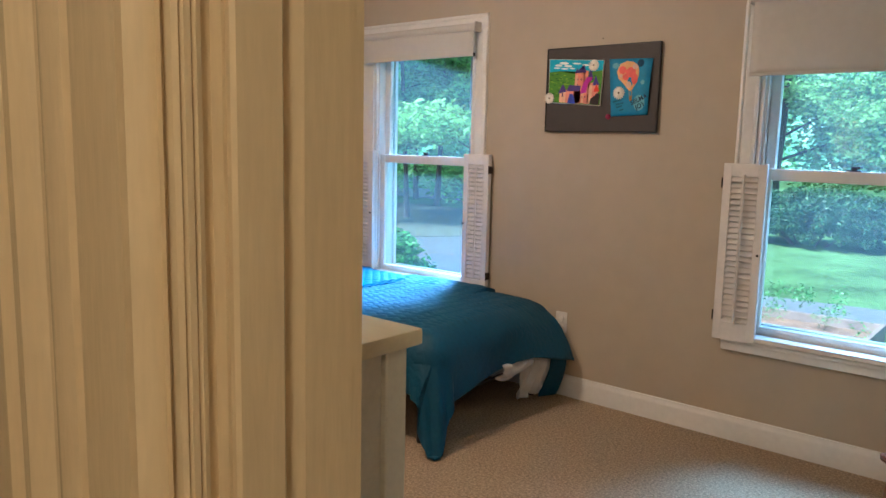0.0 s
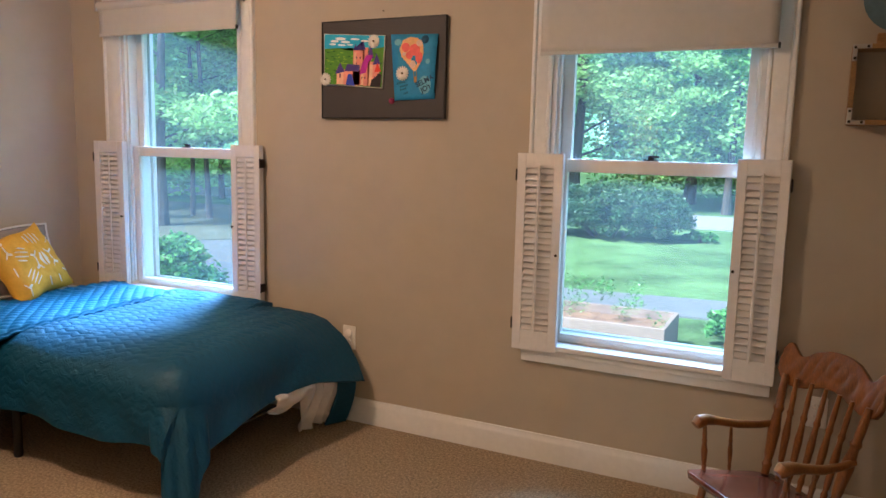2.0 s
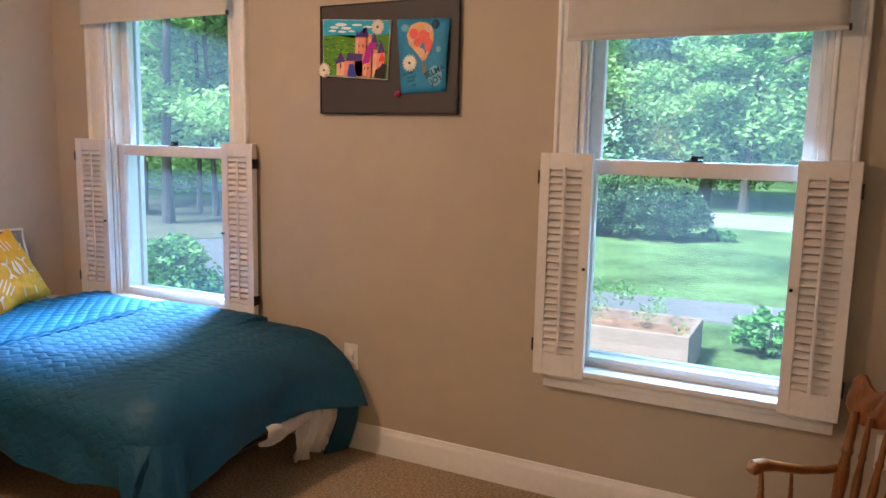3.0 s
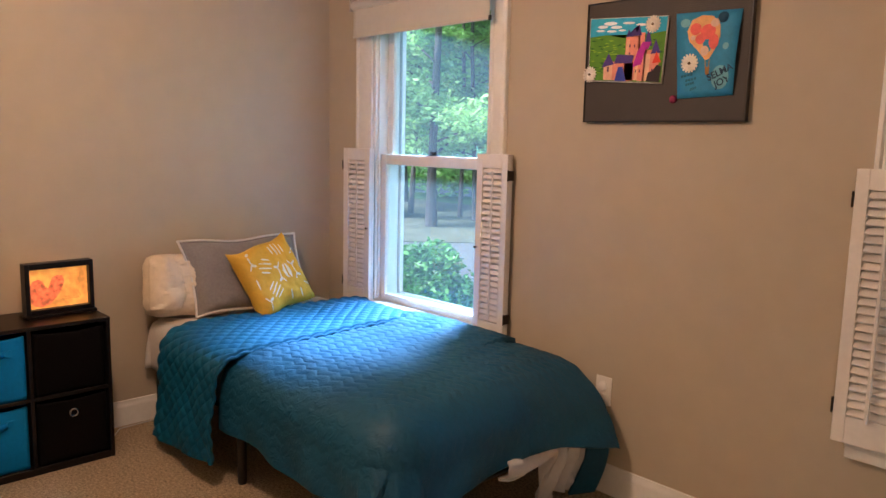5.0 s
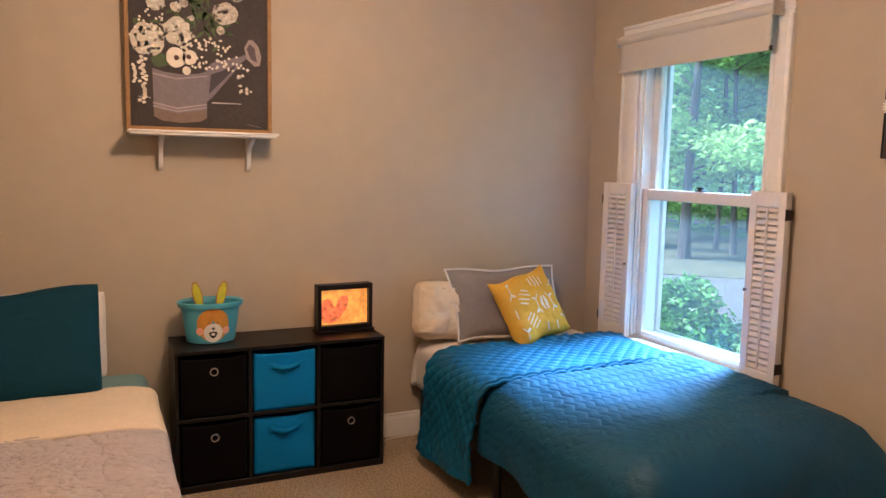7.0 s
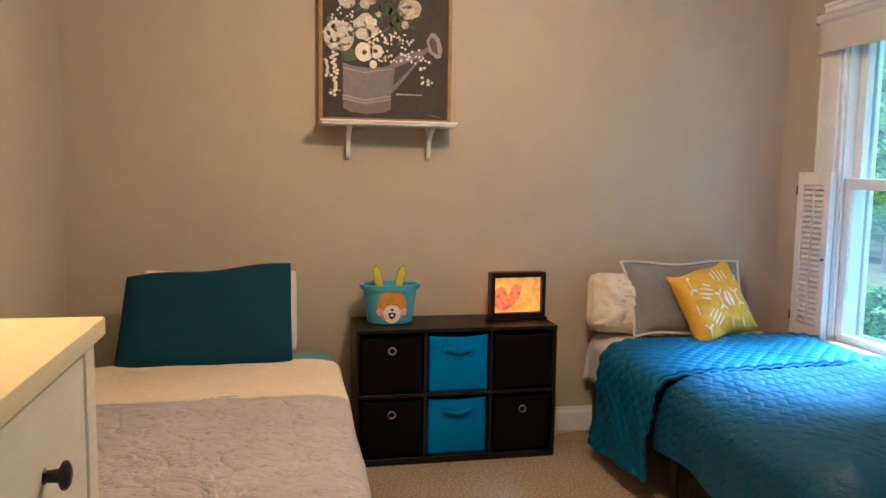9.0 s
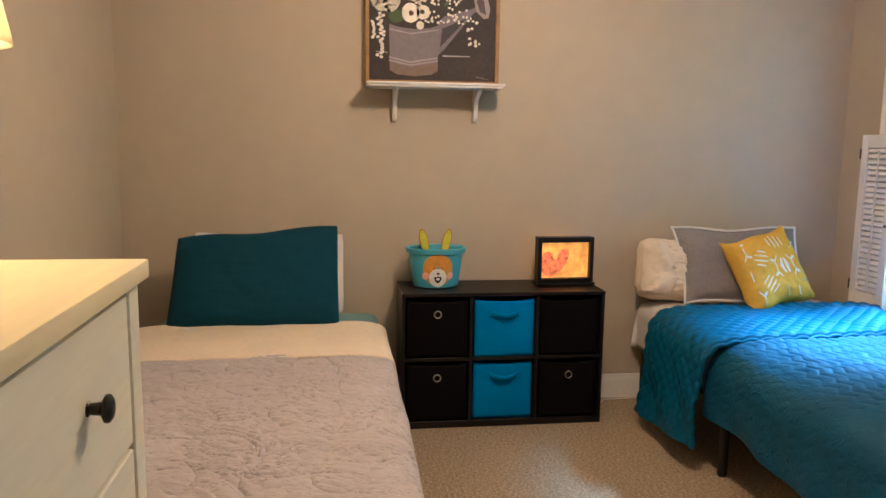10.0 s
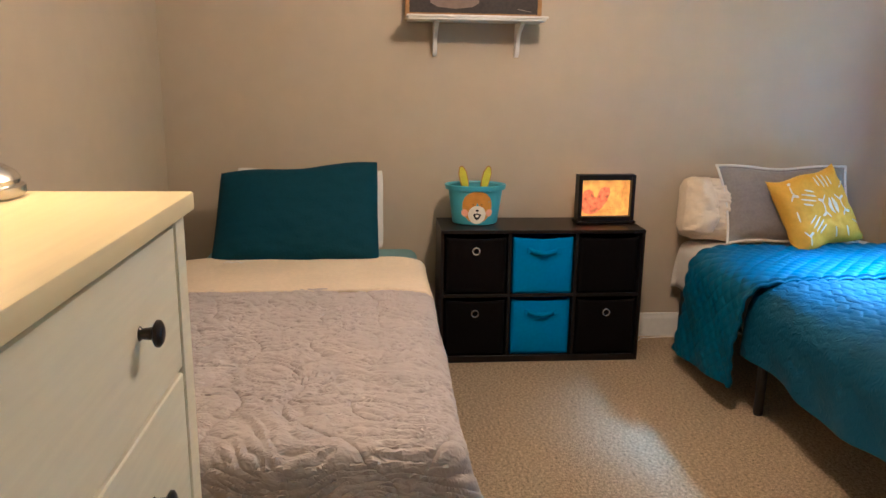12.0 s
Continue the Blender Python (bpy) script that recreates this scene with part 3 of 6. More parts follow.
# ---- beds ----
def drape(rect, top, drops, r=0.05, wave=0.012, seed=0.0, flare=0.10, quilt=0.0, chevron=False):
    """A cloth laid over a box. rect: x0, x1, y0, y1 of the bed's top; drops: how far it hangs at x0, x1, y0, y1 (0: it ends there). Returns f(u, v)."""
    x0, x1, y0, y1 = rect
    dx0, dx1, dy0, dy1 = drops

    def f(u, v):
        a = x0 - dx0 + u * (x1 - x0 + dx0 + dx1)
        b = y0 - dy0 + v * (y1 - y0 + dy0 + dy1)
        ca, cb = min(max(a, x0), x1), min(max(b, y0), y1)
        ex, ey = a - ca, b - cb
        d = math.hypot(ex, ey)
        fade = max(0.0, 1 - d / 0.07)
        soft = 0.010 * noise.noise(Vector((a * 2.5, b * 2.5, seed))) + 0.004 * noise.noise(Vector((a * 9, b * 9, seed)))
        if quilt:
            if chevron:
                q = b / quilt + 0.30 * noise.noise(Vector((a * 7, b * 7, 6))) + 0.55 * abs(((a / (quilt * 1.9)) % 1) * 2 - 1)
                soft += (0.0022 + 0.0063 * fade) * (abs(math.sin(math.pi * q)) ** 0.5) * (0.8 + 0.5 * noise.noise(Vector((a * 14, b * 14, 3))))
            else:
                p, q = (a + b) / quilt, (a - b) / quilt
                soft += 0.0083 * (abs(math.sin(math.pi * p)) * abs(math.sin(math.pi * q))) ** 0.5
        if d < 1e-6:
            e = min(x1 - a if dx1 else 9, a - x0 if dx0 else 9, b - y0 if dy0 else 9, y1 - b if dy1 else 9)
            return Vector((a, b, top + soft - 0.012 * math.exp(-e / 0.05)))
        nx, ny = ex / d, ey / d
        turn = min(d / (r * 1.57), 1.0)
        out = r * math.sin(turn * 1.57)
        drop = r * (1 - math.cos(turn * 1.57))
        if d > r * 1.57:
            s = d - r * 1.57
            ang = math.atan2(ny, nx)
            fold = wave * min(s / 0.15, 1) * (math.sin(a * 21 + b * 19 + ang * 7 + seed) + 0.7 * math.sin(a * 9 - b * 11 + seed * 2))
            out += flare * s + fold + 0.42 * s * abs(math.sin(2 * ang))
            drop += s * 0.985
        return Vector((ca + nx * (out + soft * (1 - fade)), cb + ny * (out + soft * (1 - fade)), top - 0.012 - drop + soft * (0.4 + 0.6 * fade)))
    return f


def mattress(bm, a, b):
    box(bm, a, b, 0.05, 4)


def bed_frame(bed, x0, x1, y0, y1, zt, legs):
    bm = bmesh.new()
    for p, q in (((x0, y0, zt - 0.03), (x1, y0 + 0.03, zt)), ((x0, y1 - 0.03, zt - 0.03), (x1, y1, zt)), ((x0, y0 + 0.03, zt - 0.03), (x0 + 0.03, y1 - 0.03, zt)),
                 ((x1 - 0.03, y0 + 0.03, zt - 0.03), (x1, y1 - 0.03, zt)), ((x0 + 0.03, (y0 + y1) / 2 - 0.015, zt - 0.03), (x1 - 0.03, (y0 + y1) / 2 + 0.015, zt))):
        box(bm, p, q, 0.003)
    for i in range(11):
        x = x0 + 0.1 + i * (x1 - x0 - 0.2) / 10
        box(bm, (x - 0.01, y0 + 0.03, zt - 0.012), (x + 0.01, y1 - 0.03, zt - 0.001), 0.002)
    part("bed_frame", bm, BLACKM, bed, "black steel platform frame")
    for x, y in legs:
        bm = bmesh.new()
        turned(bm, (x, y, 0), (x, y, zt - 0.03), [(0, 0.016), (0.04, 0.019), (1, 0.019)], 10)
        part("leg", bm, BLACKM, bed)
    for x in sorted({x for x, _ in legs}):
        bm = bmesh.new()
        rod(bm, (x, y0 + 0.03, zt * 0.60), (x, y1 - 0.03, zt * 0.60), 0.008)
        part("brace", bm, BLACKM, bed)


bed = thing("bed", "twin bed on a black steel frame, made up under the windows", "bed")
bed_frame(bed, -3.50, -1.69, 2.735, 3.69, 0.30, [(-3.42, 2.745), (-2.643, 2.745), (-1.775, 2.745), (-3.42, 3.675), (-2.643, 3.675), (-1.775, 3.675)])
bm = bmesh.new()
box(bm, (-3.53, 2.75, 0.302), (-1.76, 3.69, 0.500), 0.085, 6)
part("mattress", bm, SHEET, bed, "mattress in a white sheet")
sheet_part("fitted_sheet", 70, 44, drape((-3.50, -2.6, 2.79, 3.67), 0.514, (0.04, 0, 0.26, 0.10), 0.05, 0.003, 3.0, 0.02), SHEET, bed, 0.004)

# the white sheet that hangs from the foot of the bed, near the wall
hang = thing("top_sheet", "white cotton sheet slipping down at the foot of the blue bed", "sheet")
def billow(u, v):
    """The sheet's loose end: a short rounded roll towards the middle, a full fold to the carpet by the wall."""
    k = max(0.0, min(1.0, (u - 0.50) / 0.10))
    k = k * k * (3 - 2 * k)
    drop = 0.11 + 0.03 * math.sin(u * 6.3) + 0.205 * k
    z = 0.325 - v * drop
    crease = noise.noise(Vector((u * 6, v * 3.5, 4)))
    x = -1.69 + 0.060 * math.sin(math.pi * min(1, v * 1.1)) * (1 - 0.45 * k) + 0.022 * math.sin(u * 40 + 3 * crease) * k * v ** 0.5 + 0.020 * crease - 0.03 * v * k
    y = 3.20 + u * 0.50 + 0.02 * k * math.sin(v * 6.0) + 0.015 * crease
    return Vector((x, min(y, 3.72), max(z, 0.010)))


sheet_part("hanging_sheet", 60, 40, billow, SHEET, hang, 0.004)
sheet_part("sheet_corner", 10, 10, lambda u, v: Vector((-1.72 + u * 0.05, 2.80 + 0.05 * u, 0.34 - v * (0.26 - 0.17 * abs(u - 0.5)))), SHEET, hang, 0.003)

blue = thing("quilt", "teal-blue stitched quilt spread over the bed, hanging low at one corner", "quilt")


def blue_cloth(u, v):
    f = drape((-2.70, -1.80, 2.82, 3.71), 0.533, (0, 0.34, 0.37, 0.05), 0.13, 0.008, 1.3, 0.06, 0.042, True)
    p = f(u, v)
    p.z += 0.022 * max(0.0, min(1.0, (p.y - 3.52) / 0.18)) * (p.x < -2.1)
    if p.z > 0.48:
        p.z += 0.003 * (0.5 - abs(noise.noise(Vector((p.x * 9, p.y * 24, 2.0)))))
    # the foot slopes down and out by the wall; the hem is uneven, the corner away from the wall hangs low
    if p.x > -1.86:
        w = max(0.0, min(1.0, (p.y - 3.30) / 0.40))
        p.z -= 0.030 * w * max(0.0, min(1.0, (p.x + 1.86) / 0.14))
        p.x += (0.10 + 0.36 * w) * max(0.0, 0.47 - p.z)
    if p.z < 0.40:
        k = (0.40 - p.z) / 0.25
        p.z -= 0.022 * k * math.sin(p.x * 8.5 + 1.0) * (1 if p.y < 2.74 else 0.2)
        if p.x > -1.70:
            s = max(0.0, 1 - abs(p.y - 2.68) / 0.30)
            p.z -= 0.16 * k * s
            p.z += 0.06 * k * math.exp(-((p.y - 3.40) / 0.26) ** 2) * 1.3
    p.z = max(p.z, 0.012)
    p.y = min(p.y, 3.745)
    return p


def tucked(u, v):
    """The quilt's end by the wall: it turns under and hangs to the carpet behind the sheet."""
    z = 0.300 - 0.285 * v
    return Vector((-1.60 - 0.06 * v + 0.02 * math.sin(3.1 * v) - (1 - u) * 0.05, 3.655 + 0.09 * u + 0.012 * math.sin(v * 5) * (1 - u), z))


sheet_part("turned_under_end", 14, 30, tucked, QUILT, blue, 0.012)
sheet_part("quilt_face", 250, 290, blue_cloth, QUILT, blue, 0.012)


def fold_cloth(u, v):
    f = drape((-3.15, -2.65, 2.745, 3.70), 0.546, (0, 0, 0.54, 0.04), 0.10, 0.006, 4.1, 0.07, 0.070)
    p = f(u, v)
    p.z += 0.012 * math.exp(-((u - 0.02) / 0.06) ** 2) - 0.01 * (u > 0.97)
    if p.z < 0.45:
        p.x -= 0.10 * (0.45 - p.z) * (1 - u) ** 2
        p.z += 0.06 * u * (0.45 - p.z) / 0.4
    p.y = min(p.y, 3.745)
    return p


sheet_part("turned_back_edge", 110, 250, fold_cloth, QUILTB, blue, 0.014, "brighter teal diamond-quilted reverse, turned back")


def pillow(name, w, h, t, m, material, label, category="pillow", piping=None, sag=0.0, seed=0.0, pinch=0.09, taper=0.0, corner=0.07, flange=0.0, warp=None, crease=1.0):
    """A stuffed pillow, w wide (x), h high (z), t thick (y), set at the pose m."""
    ob = new(name)
    ob.matrix_world = m
    tagged(ob, label, category)

    def side(s):
        def f(u, v):
            a, b = 2 * u - 1, 2 * v - 1
            g = 1 / (1 - flange)
            k = max(0.0, (1 - min(1, abs(a * g)) ** 4) * (1 - min(1, abs(b * g)) ** 4)) ** 0.55
            x = a * w / 2 * (1 - pinch * (1 - abs(b) ** 2) * abs(a) ** 3 * 0.6)
            z = b * h / 2 * (1 - pinch * (1 - abs(a) ** 2) * abs(b) ** 3 * 0.6)
            r_ = (1 - corner * (a * a * b * b) ** 2)
            x, z = x * r_ * (1 - taper * (b + 1) / 2), z * r_
            wr = 0.010 * noise.noise(Vector((a * 2.2 + seed, b * 2.2, seed))) + 0.005 * noise.noise(Vector((a * 7, b * 7 + seed, seed)))
            # short folds run in from the corners
            e = max(0.0, abs(a * b) - 0.30)
            wr += crease * 0.020 * e * math.sin(14 * (abs(a) - abs(b)) + seed) + crease * 0.003 * noise.noise(Vector((a * 5, b * 16, seed + 4)))
            y = s * (t / 2 * k + wr * k + (0.0015 if flange else 0)) + sag * (1 - b * b)
            if warp:
                qx, qz = warp(a, b)
                x, z = x + qx, z + qz
            return Vector((x, y, z + 0.006 * math.sin(a * 5 + seed)))
        return f
    bm = surface(44, 36, side(-1))
    b2 = surface(44, 36, side(1))
    me = bpy.data.meshes.new("half")
    b2.to_mesh(me)
    b2.free()
    bm.from_mesh(me)
    bpy.data.meshes.remove(me)
    bmesh.ops.remove_doubles(bm, verts=bm.verts, dist=0.0008)
    bmesh.ops.recalc_face_normals(bm, faces=bm.faces)
    p = part("pillow_cover", bm, material, ob)
    for q in p.data.polygons:
        q.use_smooth = True
    if piping:
        bm = bmesh.new()
        pts = [side(-1)(*c) for c in [(i / 20, 0) for i in range(21)] + [(1, i / 20) for i in range(1, 21)] + [(1 - i / 20, 1) for i in range(1, 21)] + [(0, 1 - i / 20) for i in range(1, 20)]]
        pts = [Vector((q.x * 1.012, q.y, q.z * 1.015)) for q in pts]
        for i in range(len(pts)):
            a, b = pts[i], pts[(i + 1) % len(pts)]
            rod(bm, a, b + (b - a) * 0.15, 0.0055, 6)
        part("piping", bm, piping, ob, "white edging")
    ob["_side"] = 0
    del ob["_side"]
    return ob, side(-1)


def lean(c, toward, tilt, roll=0.0):
    """A pillow's pose: centre c, its face turned to the heading (degrees), leaning back by tilt."""
    return Matrix.Translation(c) @ pose(0, 0, 0, 0, 0, toward) @ pose(0, 0, 0, -tilt) @ pose(0, 0, 0, 0, roll, 0)


# heading 90: the face (-y of the pillow) looks along +x
cream_, cream_f = pillow("pillow", 0.46, 0.31, 0.17, lean((-3.44, 2.905, 0.662), 92, 18, 9), CREAM, "crumpled cream cotton pillow with a loose hem, leaning on the wall", seed=2.0, corner=0.16, crease=3.0)
# the open hem of its case, folded over the end
sheet_part("loose_hem", 26, 20, lambda u, v: cream_f(0.02 + 0.30 * u + 0.05 * math.sin(v * 5) * u, 0.05 + 0.92 * v) + Vector((0, -0.010 - 0.016 * math.sin(math.pi * u) - 0.008 * noise.noise(Vector((u * 3, v * 6, 1))), 0)), CREAM, cream_, 0.003)
pillow("sham_pillow", 0.62, 0.36, 0.12, lean((-3.37, 3.17, 0.708), 90, 22, 0), GREYP, "grey cotton pillow with white edging, against the wall", piping=SHEET, seed=5.0, pinch=0.10, corner=-0.01, flange=0.07, warp=lambda a, b: (0.010 * (1 - b), 0.0))
cush, cf = pillow("cushion", 0.36, 0.36, 0.13, lean((-3.215, 3.225, 0.705), 97, 27, -13), YELLOW, "mustard-yellow square cushion with a white dash print, on the blue bed", "cushion", seed=8.0, corner=-0.03, pinch=0.13)


def dash_print(parent, f):
    """White dashes in fans, on the cushion's face."""
    bm = bmesh.new()
    K = 1.22
    def put(px, pz, th, hl, hw):
        px, pz, hl, hw = px * K, pz * K, hl * K, hw * K
        q = []
        for a, b in ((-1, -0.6), (-0.5, -1), (0.5, -1), (1, -0.6), (1, 0.6), (0.5, 1), (-0.5, 1), (-1, 0.6)):
            x = px + a * hl * math.cos(th) - b * hw * math.sin(th)
            z = pz + a * hl * math.sin(th) + b * hw * math.cos(th)
            q.append((x / 0.36 + 0.5, z / 0.36 + 0.5))
        if all(0.05 < u < 0.95 and 0.05 < v < 0.95 for u, v in q):
            bm.faces.new([bm.verts.new(f(u, v) + Vector((0, -0.0035, 0))) for u, v in q])
    def lens(cx, cz, side_):
        # half of a plump upright lens
        for k in range(5):
            z0, z1 = (-0.030 + 0.012 * k), (-0.030 + 0.012 * (k + 1))
            w0, w1 = 0.016 * (1 - abs(z0) / 0.034) ** 0.6, 0.016 * (1 - abs(z1) / 0.034) ** 0.6
            q = [(0.0035, z0), (0.0035 + w0, z0), (0.0035 + w1, z1), (0.0035, z1)]
            q = [(K * (cx + side_ * x) / 0.36 + 0.5, K * (cz + z) / 0.36 + 0.5) for x, z in q]
            if all(0.04 < u < 0.96 and 0.04 < v < 0.96 for u, v in q):
                bm.faces.new([bm.verts.new(f(u, v) + Vector((0, -0.0035, 0))) for u, v in q])
    for ci in range(-2, 3):
        for cj in range(-2, 3):
            cx, cz = 0.036 + ci * 0.176, -0.006 + cj * 0.200 + (ci % 2) * 0.10
            for s_ in (-1, 1):
                lens(cx, cz, s_)
                # angled lines hug the lens
                put(cx + s_ * 0.033, cz + 0.027, radians(90 + s_ * 33), 0.017, 0.0028)
                put(cx + s_ * 0.0375, cz, radians(90), 0.014, 0.0028)
                put(cx + s_ * 0.033, cz - 0.027, radians(90 - s_ * 33), 0.017, 0.0028)
            for sa in (30, 150, 270):
                th = radians(sa)
                for o, hl in ((-0.026, 0.020), (-0.009, 0.028), (0.009, 0.028), (0.026, 0.020)):
                    r = 0.101
                    put(cx + r * math.cos(th) - o * math.sin(th), cz + r * math.sin(th) + o * math.cos(th), th, hl, 0.0030)
            for sa in (30, 150, 210, 330):
                th = radians(sa)
                put(cx + 0.052 * math.cos(th), cz + 0.052 * math.sin(th), th, 0.011, 0.0050)
    o = part("print", bm, WHITEP, parent, "white printed dashes", smooth=False)
    o["kind"] = "stuff"
    return o


dash_print(cush, cf)

# the bed with the grey quilt
bed2 = thing("bed", "twin bed against the side wall under a pale grey quilt", "bed")
bed_frame(bed2, -3.50, -1.60, 0.50, 1.45, 0.26, [(-3.42, 0.52), (-2.6, 0.52), (-1.72, 0.52), (-3.42, 1.43), (-2.6, 1.43), (-1.72, 1.43)])
bm = bmesh.new()
mattress(bm, (-3.53, 0.49, 0.262), (-1.60, 1.455, 0.475))
part("mattress", bm, SHEETG, bed2, "mattress in a pale teal sheet")
grey = thing("quilt", "pale grey crinkled quilt with a cream edge folded back", "quilt")


def grey_cloth(u, v):
    f = drape((-2.70, -1.580, 0.48, 1.425), 0.495, (0, 0.36, 0.10, 0.40), 0.045, 0.010, 7.7, 0.05)
    p = f(u, v)
    a, b = p.x - min(0.0, p.z - 0.45), p.y + min(0.0, p.z - 0.45) * 0.6
    warp = noise.noise(Vector((a * 5, b * 5, 5)))
    w2 = noise.noise(Vector((a * 4, b * 4, 9)))
    # tight puckers across the bed, and wandering lines of stitches between them
    crink = 0.016 * (0.40 - abs(noise.noise(Vector((a * 46 + 5 * warp, b * 13 + 6 * w2, 1.0)))))
    crink += 0.006 * (0.5 - abs(noise.noise(Vector((a * 80, b * 34, 3)))))
    loop = noise.noise(Vector((a * 5.5, b * 5.5, 12)))
    crink -= 0.005 * math.exp(-(loop / 0.030) ** 2)
    crink += 0.010 * min(abs(loop), 0.3)
    if p.x > -1.56:
        p.x += crink * 0.8
    p.z += crink
    p.z = max(p.z, 0.012)
    return p


sheet_part("quilt_face", 400, 270, grey_cloth, GREYQ, grey, 0.014)
sheet_part("folded_edge", 50, 130, drape((-3.17, -2.675, 0.48, 1.425), 0.510, (0, 0, 0.10, 0.36), 0.045, 0.008, 9.1, 0.04), CREAM, grey, 0.012, "cream reverse of the quilt, folded back")
tp, _ = pillow("pillow", 0.68, 0.438, 0.15, lean((-3.245, 0.937, 0.681), 88, 26, -1.5), TEALP, "dark teal pillow stood up at the head of the grey bed", seed=11.0, pinch=0.03, corner=0.015, warp=lambda a, b: (-0.016 * (1 - a) * (1 - b) / 2, 0.010 * a * (1 + b)))
pillow("pillow", 0.66, 0.36, 0.13, lean((-3.42, 0.97, 0.682), 90, 14, 0), SHEET, "white pillow behind the dark teal one", seed=13.0, pinch=0.03, corner=0.03)
tag_ = thing("care_tag", "small white care label lying by the teal pillow", "label", (-3.035, 0.695, 0.522))
sheet_part("tag_strip", 8, 3, lambda u, v: Vector((v * 0.02, -0.04 + u * 0.08, 0.004 + 0.008 * abs(math.sin(u * 7)))), SHEET, tag_, 0.001)


# ---- cube organiser ----
CX, CY0, CY1, CH, CD = -3.235, 1.545, 2.462, 0.615, 0.30
cab = thing("cube_organiser", "espresso brown six-cube storage unit with fabric bins, against the wall", "shelving unit", (CX, CY0, 0))
W_ = CY1 - CY0
one_box("top", (-CD, 0, CH - 0.016), (0.004, W_, CH), ESPR, cab, 0.0015)
one_box("base", (-CD, 0.015, 0.0), (0, W_ - 0.015, 0.03), ESPR, cab, 0.001)
for y in (0.0, W_ - 0.015):
    one_box("side_panel", (-CD, y, 0), (0, y + 0.015, CH - 0.0165), ESPR, cab, 0.001)
one_box("back_panel", (-CD, 0.016, 0.031), (-CD + 0.004, W_ - 0.016, CH - 0.017), ESPR, cab)
cw = (W_ - 0.015) / 3
for i in (1, 2):
    one_box("divider", (-CD + 0.005, i * cw, 0.031), (-0.003, i * cw + 0.015, CH - 0.017), ESPR, cab, 0.001)
for i in range(3):
    one_box("shelf", (-CD + 0.005, i * cw + 0.0155, 0.307), (-0.003, (i + 1) * cw - 0.0005, 0.322), ESPR, cab, 0.001)


def bin_(i, j, material, kind, label, dx=0.0):
    b = thing("storage_bin", label, "storage bin", (CX - 0.012 - dx, CY0 + i * cw + 0.024, 0.031 if j == 0 else 0.3225), 0, "bins of the cube organiser")
    w, h, d = cw - 0.033, 0.262 if j == 0 else 0.258, 0.265
    t = 0.004

    def f(u, v):
        a = u * w
        return Vector((0.010 * math.sin(math.pi * u) * math.sin(math.pi * v) + 0.002 * noise.noise(Vector((u * 4, v * 4, i + j * 3))), a, v * h - 0.008 * math.sin(math.pi * u) * (v > 0.95)))
    sheet_part("front", 16, 16, f, material, b, t)
    bm = bmesh.new()
    for a, c in (((-d, 0, 0), (-0.004, t, h)), ((-d, w - t, 0), (-0.004, w, h)), ((-d, t, 0), (-d + t, w - t, h)), ((-d + t, t, 0), (-0.005, w - t, t))):
        box(bm, a, c)
    part("body", bm, material, b)
    if kind == "ring":
        bm = bmesh.new()
        rr, tr = 0.0155, 0.0042
        c = Vector((0.013, w * 0.5, h - 0.060))
        pts = [c + Vector((0, rr * math.cos(k * math.pi / 12), rr * math.sin(k * math.pi / 12))) for k in range(24)]
        for k in range(24):
            rod(bm, pts[k], pts[(k + 1) % 24], tr, 8)
        part("grommet", bm, SILVER, b, "shiny metal ring")
    if kind == "strap":
        bm = bmesh.new()
        n = 14
        for k in range(n):
            a, c = k / n, (k + 1) / n
            def q(s):
                return (0.010 + 0.022 * math.sin(math.pi * s), w * (0.26 + 0.48 * s), h - 0.058 - 0.010 * math.sin(math.pi * s))
            p0, p1 = q(a), q(c)
            vs = [bm.verts.new((p0[0], p0[1], p0[2] - 0.011)), bm.verts.new((p1[0], p1[1], p1[2] - 0.011)), bm.verts.new((p1[0], p1[1], p1[2] + 0.011)), bm.verts.new((p0[0], p0[1], p0[2] + 0.011))]
            bm.faces.new(vs)
        bmesh.ops.remove_doubles(bm, verts=bm.verts, dist=0.0005)
        s = part("handle", bm, material, b, "sewn fabric pull")
        s.modifiers.new("thickness", "SOLIDIFY").thickness = 0.003
        for y in (w * 0.22, w * 0.72):
            one_box("stitched_tab", (0.006, y, h - 0.072), (0.0125, y + 0.026, h - 0.046), material, b, 0.001)
    return b


bin_(0, 1, BLACKF, "ring", "black fabric bin with a metal ring, upper row")
bin_(0, 0, BLACKF, "ring", "black fabric bin with a metal ring, bottom row")
bin_(1, 1, BLUEF, "strap", "bright blue fabric bin with a pull, upper row")
bin_(1, 0, BLUEF, "strap", "bright blue fabric bin with a pull, bottom row", 0.01)
bin_(2, 1, BLACKF, "none", "plain black fabric bin turned ring-side in")
bin_(2, 0, BLACKF, "ring", "black fabric bin with a metal ring, beside the blue one")

# ---- the bunny bucket ----
bk = thing("bucket", "light blue plastic bucket painted with a smiling orange bunny", "bucket", (-3.405, 1.713, CH + 0.001))
BLUEP = mat("light_blue_plastic", (0.09, 0.40, 0.52), 0.35, spread=0.04)
SX = 0.72


def bucket_point(a, z, off=0.0):
    r = 0.102 + 0.022 * z / 0.16 + off
    return Vector((SX * r * math.cos(a), r * math.sin(a), z))


